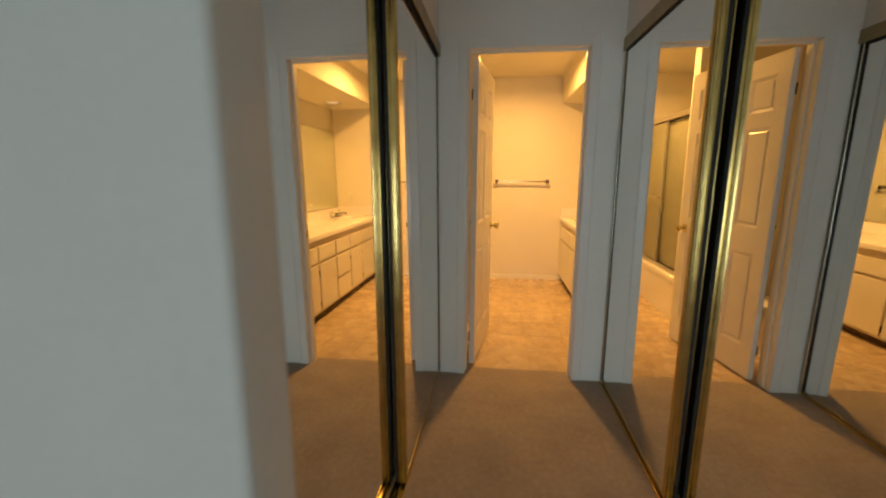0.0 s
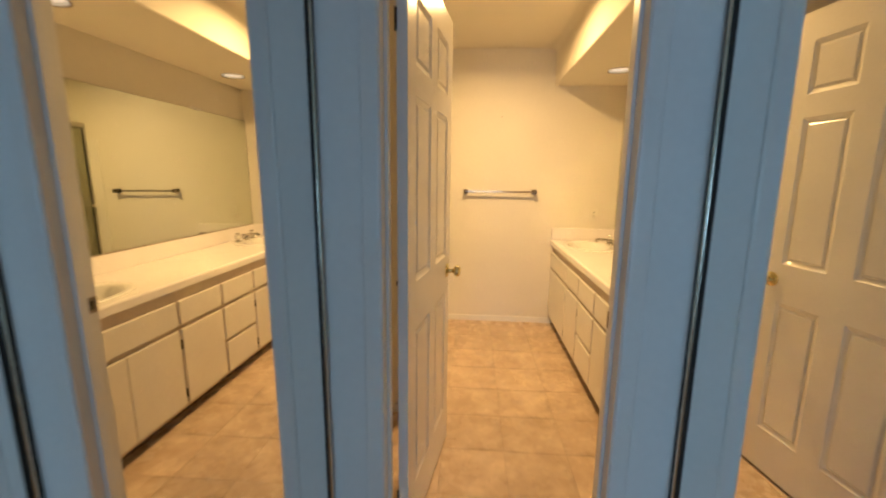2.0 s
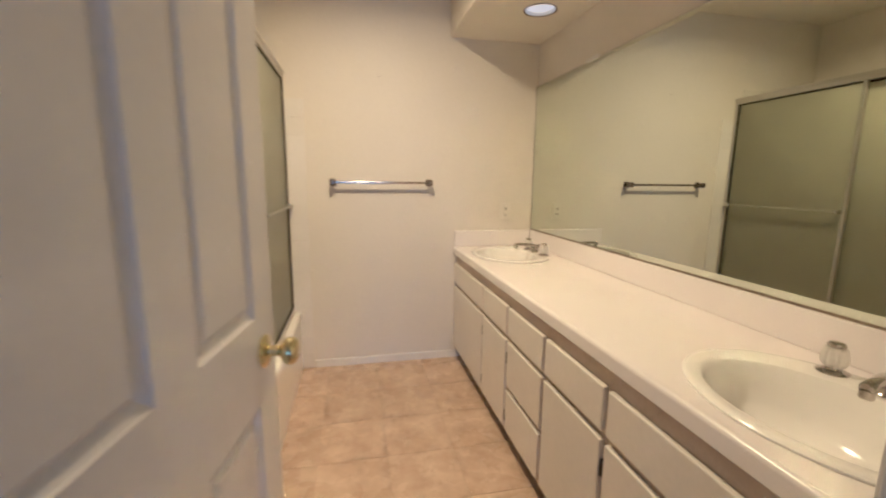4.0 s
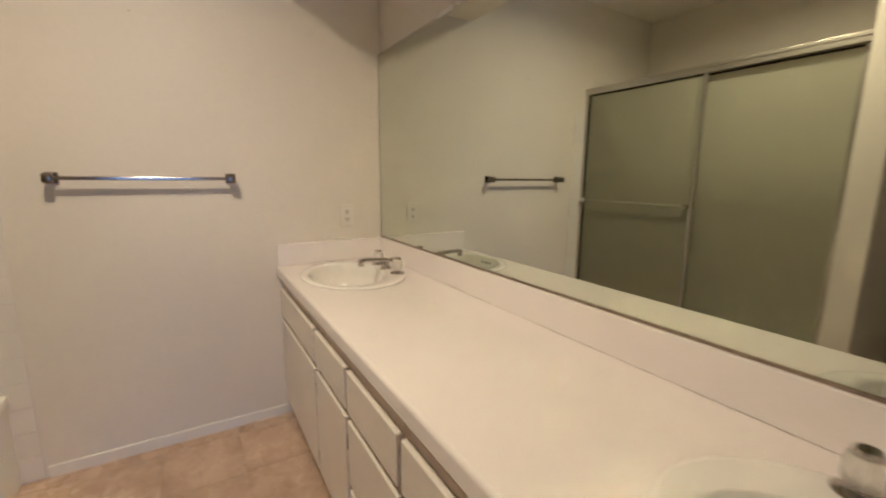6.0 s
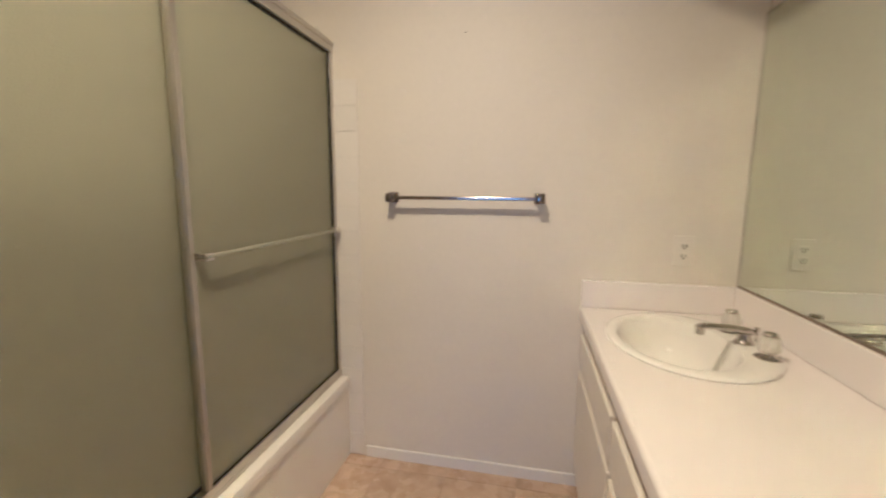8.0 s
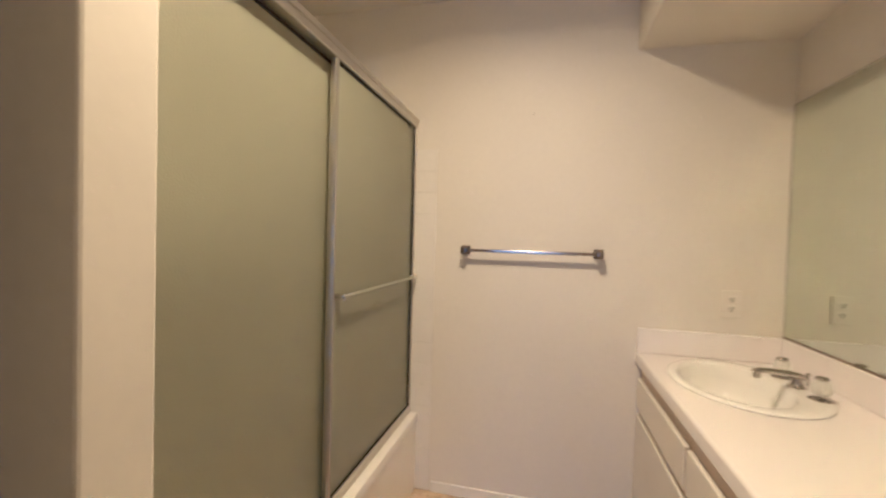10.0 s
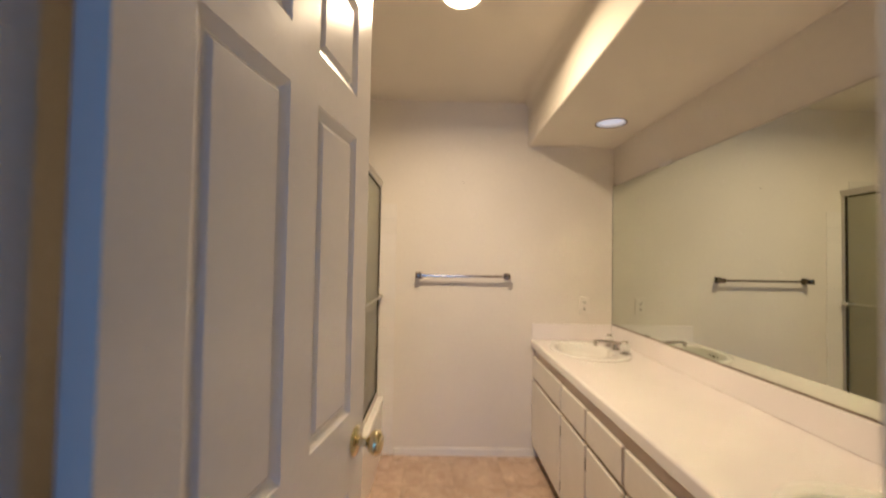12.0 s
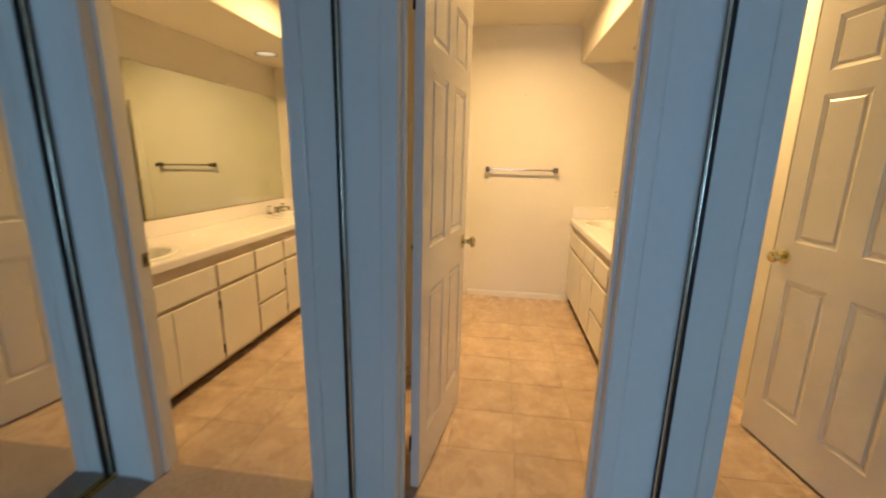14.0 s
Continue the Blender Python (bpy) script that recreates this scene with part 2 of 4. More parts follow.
def sweep(points, radii, n=14, flat=1.0, bm=None):
    """A round rod through points, of a radius at each."""
    piece = bmesh.new()
    points = [Vector(p) for p in points]
    rings = []
    for k, p in enumerate(points):
        d = (points[min(k + 1, len(points) - 1)] - points[max(k - 1, 0)]).normalized()
        side = d.cross(Vector((0, 0, 1)))
        side = Vector((1, 0, 0)) if side.length < 1e-3 else side.normalized()
        up = side.cross(d)
        r = radii[k] if isinstance(radii, (list, tuple)) else radii
        rings.append([piece.verts.new(p + side * r * math.cos(2 * math.pi * j / n) + up * r * flat * math.sin(2 * math.pi * j / n)) for j in range(n)])
    for a, b in zip(rings, rings[1:]):
        for j in range(n):
            piece.faces.new((a[j], a[(j + 1) % n], b[(j + 1) % n], b[j]))
    piece.faces.new(rings[0][::-1]), piece.faces.new(rings[-1])
    bmesh.ops.recalc_face_normals(piece, faces=piece.faces)
    return join(bm, piece)


def extrude(outline, z0, z1, bm=None):
    """A prism on a closed outline of (x, y)."""
    piece = bmesh.new()
    low = [piece.verts.new((x, y, z0)) for x, y in outline]
    high = [piece.verts.new((x, y, z1)) for x, y in outline]
    k = len(outline)
    for j in range(k):
        piece.faces.new((low[j], low[(j + 1) % k], high[(j + 1) % k], high[j]))
    piece.faces.new(low[::-1]), piece.faces.new(high)
    bmesh.ops.recalc_face_normals(piece, faces=piece.faces)
    return join(bm, piece)


def sheet_with_holes(x0, x1, y0, y1, z, holes, thick, n=40):
    """A slab, its underside at z, with round holes (x, y, radius) through it."""
    piece = bmesh.new()
    edges = []
    corners = [piece.verts.new(c + (z,)) for c in ((x0, y0), (x1, y0), (x1, y1), (x0, y1))]
    edges += [piece.edges.new((corners[k], corners[(k + 1) % 4])) for k in range(4)]
    for hx, hy, r in holes:
        ring = [piece.verts.new((hx + r * math.cos(2 * math.pi * k / n), hy + r * math.sin(2 * math.pi * k / n), z)) for k in range(n)]
        edges += [piece.edges.new((ring[k], ring[(k + 1) % n])) for k in range(n)]
    bmesh.ops.triangle_fill(piece, edges=edges, use_beauty=True)
    made = bmesh.ops.extrude_face_region(piece, geom=piece.faces[:])
    bmesh.ops.translate(piece, vec=(0, 0, thick), verts=[v for v in made["geom"] if isinstance(v, bmesh.types.BMVert)])
    bmesh.ops.recalc_face_normals(piece, faces=piece.faces)
    return piece


def mesh_of(name, bm, mat, smooth=False):
    data = bpy.data.meshes.new(name)
    bm.to_mesh(data)
    bm.free()
    data.materials.append(mat)
    if smooth:
        for p in data.polygons:
            p.use_smooth = True
        data.set_sharp_from_angle(angle=radians(40))
    return data


def part(name, bm, mat, parent, label="", smooth=False):
    ob = new(name, mesh_of(name, bm, mat, smooth))
    ob.parent = parent
    if parent is not None:
        ob.matrix_parent_inverse = Matrix.Translation(parent.location).inverted() if parent.parent is None else Matrix()
    return tagged(ob, label=label) if label else ob


def thing(name, base, label, category, group=""):
    ob = new(name)
    ob.empty_display_size = 0.05
    ob.location = base
    return tagged(ob, label, category, group, "thing")


def structure(name, bm, mat, label="", category="", smooth=False):
    ob = new(name, mesh_of(name, bm, mat, smooth))
    return tagged(ob, label, category, "", "structure")


# ---- the large structure ----
structure("floor_hall", box(ROOM_L, ROOM_R, ROOM_Y, 3.115, -0.1, 0.0), M_CARPET, "grey-brown cut-pile carpet", "carpet")
floor_bath = structure("floor_bathroom", box(LEFT - 0.1, VANITY_WALL + 0.1, 3.115, FAR + 0.1, -0.1, -0.0014), M_GROUT, "marbled tan tile floor", "floor")

# door wall with its opening
w = box(-0.62, OPEN_L - 0.015, DOORWALL, BATH, 0, CEIL)
box(OPEN_R + 0.015, VANITY_WALL + 0.1, DOORWALL, BATH, 0, CEIL, bm=w)
box(OPEN_L - 0.015, OPEN_R + 0.015, DOORWALL, BATH, OPEN_H + 0.015, CEIL, bm=w)
structure("wall_door", w, M_HALL, "white painted wall round the bathroom door", "wall")
structure("wall_far", box(LEFT - 0.1, VANITY_WALL + 0.1, FAR, FAR + 0.1, 0, CEIL), M_WALL, "cream painted wall behind the towel bar", "wall")
structure("wall_vanity", box(VANITY_WALL, VANITY_WALL + 0.1, BATH, FAR, 0, CEIL), M_WALL, "cream painted wall behind the vanity", "wall")
structure("wall_left", box(LEFT - 0.1, LEFT, BATH, FAR, 0, CEIL), M_WALL, "cream painted side wall", "wall")
structure("wall_partition", box(LEFT, PART_X, PART_Y0, PART_Y1, 0, CEIL, 0.006), M_WALL, "cream painted partition at the end of the tub", "wall")

# ceilings
structure("ceiling_bathroom", sheet_with_holes(LEFT - 0.1, VANITY_WALL + 0.1, BATH, FAR + 0.1, CEIL, [(LAMP[0], LAMP[1], 0.098)], 0.1), M_CEIL, "off-white painted ceiling", "ceiling")
structure("ceiling_hall", box(ROOM_L, ROOM_R, ROOM_Y, BATH, CEIL, CEIL + 0.1), M_CEIL, "off-white painted ceiling", "ceiling")


def soffit_mesh():
    """A dropped soffit over the vanity: face with a rounded foot and a cove at its top, underside with two holes."""
    bm = sheet_with_holes(SOFFIT_X + 0.012, VANITY_WALL, BATH, FAR, SOFFIT_Z, [(x, y, 0.083) for x, y in CANS], 0.02)
    outline = []
    for k in range(7):
        a = radians(90 * k / 6)
        outline.append((SOFFIT_X + 0.012 - 0.012 * math.sin(a), SOFFIT_Z + 0.012 - 0.012 * math.cos(a)))
    for k in range(9):
        a = radians(90 * k / 8)
        outline.append((SOFFIT_X - 0.05 + 0.05 * math.cos(a), CEIL - 0.05 + 0.05 * math.sin(a)))
    outline += [(SOFFIT_X + 0.02, CEIL), (SOFFIT_X + 0.02, SOFFIT_Z + 0.0002)]
    piece = bmesh.new()
    a = [piece.verts.new((x, BATH, z)) for x, z in outline]
    b = [piece.verts.new((x, FAR, z)) for x, z in outline]
    for j in range(len(outline)):
        k = (j + 1) % len(outline)
        piece.faces.new((a[j], a[k], b[k], b[j]))
    bmesh.ops.recalc_face_normals(piece, faces=piece.faces)
    return join(bm, piece)


structure("soffit", soffit_mesh(), M_CEIL, "off-white dropped soffit over the vanity", "soffit", smooth=True)


def closet_walls(side, face):
    """The end wall of a closet with its rounded corner, the header over the tracks, and the closet's back."""
    s = 1 if side == "right" else -1
    outer = face + s * 0.68
    x0, x1 = min(face, outer), max(face, outer)
    r = 0.018
    arc = []
    for k in range(7):
        a = radians(90 * k / 6)
        arc.append((face + s * (r - r * math.cos(a)), NEAR + r - r * math.sin(a)))
    w = extrude(arc + [(outer, NEAR), (outer, 1.0), (face + s * 0.03, 1.0), (face + s * 0.03, 1.055), (face, 1.055)], 0, CEIL)
    box(x0, x1, 1.056, DOORWALL, 2.07, CEIL, bm=w)
    box(min(outer, outer + s * 0.1), max(outer, outer + s * 0.1), NEAR, DOORWALL, 0, CEIL, bm=w)
    return structure("wall_closet_" + side, w, M_HALL, "white painted closet wall with rounded corners", "wall", smooth=True)


closet_walls("left", HALL_L)
closet_walls("right", HALL_R)

# the bedroom in which the walk begins
structure("wall_bedroom_left", box(ROOM_L - 0.1, ROOM_L, ROOM_Y, NEAR, 0, CEIL), M_HALL, "white painted bedroom wall", "wall")
structure("wall_bedroom_right", box(ROOM_R, ROOM_R + 0.1, ROOM_Y, NEAR, 0, CEIL), M_HALL, "white painted bedroom wall", "wall")
w = box(ROOM_L - 0.1, HALL_L - 0.68, NEAR, NEAR + 0.1, 0, CEIL)
box(HALL_R + 0.68, ROOM_R + 0.1, NEAR, NEAR + 0.1, 0, CEIL, bm=w)
structure("wall_bedroom_front", w, M_HALL, "white painted bedroom wall", "wall")
w = box(ROOM_L - 0.1, -1.05, ROOM_Y - 0.1, ROOM_Y, 0, CEIL)
box(1.45, ROOM_R + 0.1, ROOM_Y - 0.1, ROOM_Y, 0, CEIL, bm=w)
box(-1.05, 1.45, ROOM_Y - 0.1, ROOM_Y, 1.5, CEIL, bm=w)
box(-1.05, 1.45, ROOM_Y - 0.1, ROOM_Y, 0, 0.1, bm=w)
structure("wall_bedroom_back", w, M_HALL, "white painted bedroom wall with a wide low window", "wall")
structure("ground", box(-40, 40, -60, ROOM_Y - 0.1, -0.2, -0.1), M_GROUT, "pale paving outside the bedroom", "ground")


# door lining, stops and casing
frame_1 = tagged(new("door_frame"), "white painted door lining with stops", "door frame", "", "structure")


def lining():
    jamb = lambda x0, x1: box(x0, x1, DOORWALL - 0.002, BATH + 0.002, 0, OPEN_H + 0.015, 0.001)
    part("jamb", jamb(OPEN_L - 0.015, OPEN_L), M_TRIM, frame_1)
    part("jamb", jamb(OPEN_R, OPEN_R + 0.015), M_TRIM, frame_1)
    part("head", box(OPEN_L + 0.0002, OPEN_R - 0.0002, DOORWALL - 0.002, BATH + 0.002, OPEN_H, OPEN_H + 0.015, 0.001), M_TRIM, frame_1)
    for x0, x1 in ((OPEN_L - 0.0005, OPEN_L + 0.011), (OPEN_R - 0.011, OPEN_R + 0.0005)):
        part("stop", box(x0, x1, DOORWALL + 0.045, DOORWALL + 0.08, 0, OPEN_H, 0.003), M_TRIM, frame_1)
    part("stop", box(OPEN_L + 0.011, OPEN_R - 0.011, DOORWALL + 0.045, DOORWALL + 0.08, OPEN_H - 0.010, OPEN_H + 0.0005, 0.003), M_TRIM, frame_1)


lining()


def casing(y_wall, s, name):
    """Moulded casing round the opening on one face of the wall; s: the way it stands off."""
    wid = 0.055
    prof = [(0, 0), (0, 0.006), (0.002, 0.0075), (0.010, 0.008), (0.046, 0.006), (0.052, 0.0045), (0.055, 0.0025), (0.055, 0)]

    def upright(x_in, d):
        outline = [(x_in + d * (u), y_wall + s * v) for u, v in prof]
        return extrude(outline, 0, OPEN_H + 0.004 + wid)

    bm = upright(OPEN_L - 0.004, -1)
    join(bm, upright(OPEN_R + 0.004, 1))
    head = bmesh.new()
    a = [head.verts.new((OPEN_L - 0.004, y_wall + s * (v + 0.0006), OPEN_H + 0.004 + u)) for u, v in prof]
    b = [head.verts.new((OPEN_R + 0.004, y_wall + s * (v + 0.0006), OPEN_H + 0.004 + u)) for u, v in prof]
    for j in range(len(prof)):
        k = (j + 1) % len(prof)
        head.faces.new((a[j], a[k], b[k], b[j]))
    bmesh.ops.recalc_face_normals(head, faces=head.faces)
    join(bm, head)
    return structure(name, bm, M_TRIM, "white moulded door casing", "trim")


casing(DOORWALL, -1, "trim_hall")
casing(BATH, 1, "trim_bathroom")

# baseboards
b = box(0.325, 1.31, FAR - 0.011, FAR, -0.002, 0.052, 0.003)
structure("baseboard", b, M_TRIM, "low white painted baseboard", "baseboard")
b = box(LEFT, PART_X, PART_Y0 - 0.011, PART_Y0, -0.002, 0.052, 0.003)
structure("baseboard_alcove", b, M_TRIM, "low white painted baseboard", "baseboard")


# ---- the panelled door ----
def door_leaf(width, height, thick):
    """Six raised panels on both faces; x from the hinge, y through the leaf, z up."""
    st, mid = 0.096, 0.10
    pw = (width - 2 * st - mid) / 2
    xs = [0, st, st + pw, st + pw + mid, width - st, width]
    zs = [0, 0.20, 0.808, 0.982, 1.602, 1.695, 1.905, height]
    bm = bmesh.new()
    for y, flip in ((0, False), (thick, True)):
        grid = [[bm.verts.new((x, y, z)) for x in xs] for z in zs]
        panels = []
        for r in range(len(zs) - 1):
            for c in range(len(xs) - 1):
                q = [grid[r][c], grid[r][c + 1], grid[r + 1][c + 1], grid[r + 1][c]]
                f = bm.faces.new(q[::-1] if flip else q)
                if c in (1, 3) and r in (1, 3, 5):
                    panels.append(f)
        bm.normal_update()
        bmesh.ops.inset_individual(bm, faces=panels, thickness=0.003, depth=-0.002)
        bmesh.ops.inset_individual(bm, faces=panels, thickness=0.024, depth=-0.0065)
        bmesh.ops.inset_individual(bm, faces=panels, thickness=0.004, depth=0.0)
        bmesh.ops.inset_individual(bm, faces=panels, thickness=0.011, depth=0.006)
    box(0.0, width, 0.0005, thick - 0.0005, 0, 0.0004, bm=bm)
    edge = bmesh.new()
    rim = [(0, 0), (width, 0), (width, height), (0, height)]
    a = [edge.verts.new((x, 0, z)) for x, z in rim]
    b2 = [edge.verts.new((x, thick, z)) for x, z in rim]
    for j in range(4):
        edge.faces.new((a[j], a[(j + 1) % 4], b2[(j + 1) % 4], b2[j]))
    bmesh.ops.recalc_face_normals(edge, faces=edge.faces)
    return join(bm, edge)


DOOR_W, DOOR_H, DOOR_T = 0.695, 2.022, 0.035
door = thing("door_1", (0.0, 0.0, 0.0), "white six-panel bathroom door standing open, brass knob", "door")
tagged(door, kind="structure")
part("leaf", door_leaf(DOOR_W, DOOR_H, DOOR_T), M_DOOR, door)


def knob_part(side):
    """A round brass knob on its rose; side: -1 on the y = 0 face, 1 on the other."""
    y0 = 0.0 if side < 0 else DOOR_T
    prof = [(0.0, 0.0), (0.033, 0.0), (0.034, 0.003), (0.030, 0.007), (0.016, 0.009), (0.011, 0.013), (0.0105, 0.030), (0.014, 0.034), (0.024, 0.040),
            (0.0275, 0.047), (0.0275, 0.055), (0.024, 0.062), (0.015, 0.066), (0.006, 0.0665), (0.0, 0.0665)]
    bm = lathe([(r, side * h) for r, h in prof], 28, "Y")
    bmesh.ops.translate(bm, vec=(DOOR_W - 0.06, y0, 0.905), verts=bm.verts)
    return bm


for side in (-1, 1):
    part("door_knob", knob_part(side), M_KNOB, door, "polished brass knob", True)
part("latch_plate", box(DOOR_W - 0.0005, DOOR_W + 0.0015, 0.006, DOOR_T - 0.006, 0.876, 0.934, 0.0005), M_KNOB, door, "brass latch plate")
for z in (0.20, 1.0, 1.80):
    leaf = part("hinge_leaf", box(-0.0016, 0.0, 0.006, DOOR_T - 0.001, z - 0.044, z + 0.044, 0.0005), M_DOOR, door)
    r, h = (0.002, 0.008) if z == 1.0 else (0.0045, 0.032)
    part("hinge_barrel", lathe([(0.0, -h), (r, -h), (r, h), (0.0, h)], 12, at=(-0.004, DOOR_T + 0.001, z)), M_RUST, leaf, "dark brown hinge barrel", True)
# the leaf's right-hand face, seen from the hall, is y = 0
door.matrix_world = Matrix.Translation((0.333, BATH + 0.004, 0.014)) @ Matrix.Rotation(radians(82), 4, "Z")

strike = thing("strike_plate", (OPEN_R, BATH - 0.025, 0.92), "worn metal strike plate on the door lining", "strike plate")
b = box(OPEN_R - 0.002, OPEN_R + 0.0005, BATH - 0.042, BATH + 0.0, 0.892, 0.948, 0.0006)
part("plate", b, M_STEEL, strike)
part("latch_hole", box(OPEN_R - 0.0026, OPEN_R - 0.0012, BATH - 0.031, BATH - 0.013, 0.905, 0.935, 0.0003), M_BLACK, strike)


# ---- mirrored closet doors ----
def stile_outline(s, x, y, d):
    """A fluted channel section: x its hall face, y its outer end; s the way into the closet, d the way along the door."""
    prof = [(0.000, 0.004), (0.000, 0.010), (0.003, 0.013), (0.003, 0.017), (0.000, 0.020), (0.000, 0.026), (0.003, 0.029), (0.022, 0.029), (0.036, 0.020),
            (0.036, 0.004), (0.034, 0.000), (0.029, -0.001), (0.026, 0.002), (0.023, 0.002), (0.020, -0.002), (0.013, -0.002), (0.010, 0.001), (0.007, 0.001), (0.003, 0.000)]
    return [(x + s * u, y + d * v) for u, v in prof]


def slim_stile(s, x, y):
    """A slim round-fronted stile whose far side is y."""
    outline = [(x + s * 0.026, y - 0.012), (x + s * 0.026, y)]
    for k in range(9):
        a = radians(180 * k / 8)
        outline.append((x + s * (0.006 - 0.006 * math.sin(a)), y - 0.006 + 0.006 * math.cos(a)))
    return outline


def mirror_door(face, s, y0, y1, label, slim=False, lean=0.0, turn=0.0):
    """face: the hall face of the frame; s: the way into the closet."""
    z0, z1 = 0.022, 2.012
    t = thing("sliding_mirror_door", (face + s * 0.02, (y0 + y1) / 2, 0.0), label, "closet door", "mirrored sliding closet doors")
    cut = 0.0332 if slim else 0.027
    glass = box(min(face + s * 0.005, face + s * 0.011), max(face + s * 0.005, face + s * 0.011), y0 + 0.027, y1 - cut, z0 + 0.02, z1 - 0.02)
    part("mirror", glass, M_MIRROR, t, "clean silvered mirror")
    part("stile", extrude(stile_outline(s, face, y0, 1), z0, z1), M_BRASS, t, "fluted polished brass stile", True)
    part("pile_strip", box(min(face + s * 0.0365, face + s * 0.048), max(face + s * 0.0365, face + s * 0.048), y0 + 0.001, y0 + 0.03, z0, z1), M_BLACK, t, "black pile strip")
    if slim:
        part("stile", extrude(slim_stile(s, face - s * 0.002, y1), z0, z1), M_SLIM, t, "slim polished brass stile", True)
        part("gasket", box(min(face + s * 0.003, face + s * 0.02), max(face + s * 0.003, face + s * 0.02), y1 - 0.033, y1 - 0.0122, z0, z1), M_BLACK, t, "dark rubber gasket")
    else:
        part("stile", extrude(stile_outline(s, face, y1, -1), z0, z1), M_BRASS, t, "fluted polished brass stile", True)
    for a, b in ((z0, z0 + 0.022), (z1 - 0.018, z1)):
        part("rail", box(min(face + s * 0.001, face + s * 0.03), max(face + s * 0.001, face + s * 0.03), y0 + 0.0295, y1 - 0.0295, a, b, 0.003), M_BRONZE if a < 1 else M_BLACK, t, "dark bronze bottom rail" if a < 1 else "dark top rail")
    part("backing", box(min(face + s * 0.013, face + s * 0.02), max(face + s * 0.013, face + s * 0.02), y0 + 0.03, y1 - 0.03, z0 + 0.03, z1 - 0.03), M_BLACK, t, "dark backing board")
    for y, d in ((y0, 1), (y1, -1)):
        part("roller", box(min(face + s * 0.012, face + s * 0.036), max(face + s * 0.012, face + s * 0.036), y + min(d * 0.03, d * 0.07), y + max(d * 0.03, d * 0.07), 0.012, 0.05, 0.003), M_BLACK, t, "black plastic roller")
    t.location.x -= 1.2 * math.sin(lean)
    t.rotation_euler[1], t.rotation_euler[2] = lean, turn
    return t


def closet_track(face, s):
    t = thing("closet_track", (face + s * 0.05, 2.0, 0.0), "brass double floor track and bronze head track of the closet doors", "track", "closet tracks")
    low = box(min(face - s * 0.004, face + s * 0.115), max(face - s * 0.004, face + s * 0.115), 1.057, DOORWALL - 0.001, 0.0, 0.005, 0.001)
    ribs = []
    for u in (-0.004, 0.017, 0.054, 0.076, 0.110):
        a, b = face + s * u, face + s * (u + 0.004)
        ribs.append(box(min(a, b), max(a, b), 1.057, DOORWALL - 0.001, 0.0048, 0.017, 0.001))
    track = part("floor_track", low, M_BRASS, t, "polished brass floor track")
    for rib in ribs:
        part("track_rib", rib, M_BRASS, track)
    a, b = face - s * 0.010, face - s * 0.003
    part("fascia", box(min(a, b), max(a, b), 1.057, DOORWALL - 0.001, 2.008, 2.078, 0.002), M_BRONZE, t, "bronze-coloured fascia")
    a, b = face - s * 0.001, face + s * 0.12
    part("head_track", box(min(a, b), max(a, b), 1.057, DOORWALL - 0.001, 2.03, 2.068, 0.002), M_BLACK, t, "dark head track")
    a, b = face + s * 0.002, face + s * 0.05
    part("side_channel", box(min(a, b), max(a, b), DOORWALL - 0.0155, DOORWALL - 0.001, 0.018, 2.03, 0.001), M_BLACK, t, "dark side channel")


for face, s in ((HALL_L, -1), (HALL_R, 1)):
    mirror_door(face, s, 1.955 if s < 0 else 1.995, DOORWALL - 0.016, "brass-framed mirrored sliding door on the front track, beside the bathroom door", True, -0.0088 if s < 0 else -0.0034, -0.0073 if s < 0 else 0.0017)
    mirror_door(face + s * 0.060, s, 1.005, 2.01 if s < 0 else 2.05, "brass-framed mirrored sliding door on the rear track, closed", lean=-0.008 if s < 0 else 0.0, turn=-0.016 if s < 0 else 0.0)
    closet_track(face, s)


# ---- vanity ----
CAB_X, FRONT_X = 1.292, 1.274       # face frame, and the overlaid fronts before it
TOP, LIP = 0.803, 0.752
KICK = 0.085
COLUMNS = ((5.02, FAR, "door"), (4.65, 5.02, "door"), (4.275, 4.65, "drawers"), (3.89, 4.275, "door"), (BATH, 3.89, "pair"))


def front_panel(y0, y1, z0, z1):
    return box(FRONT_X, CAB_X, y0, y1, z0, z1, 0.004, 2)


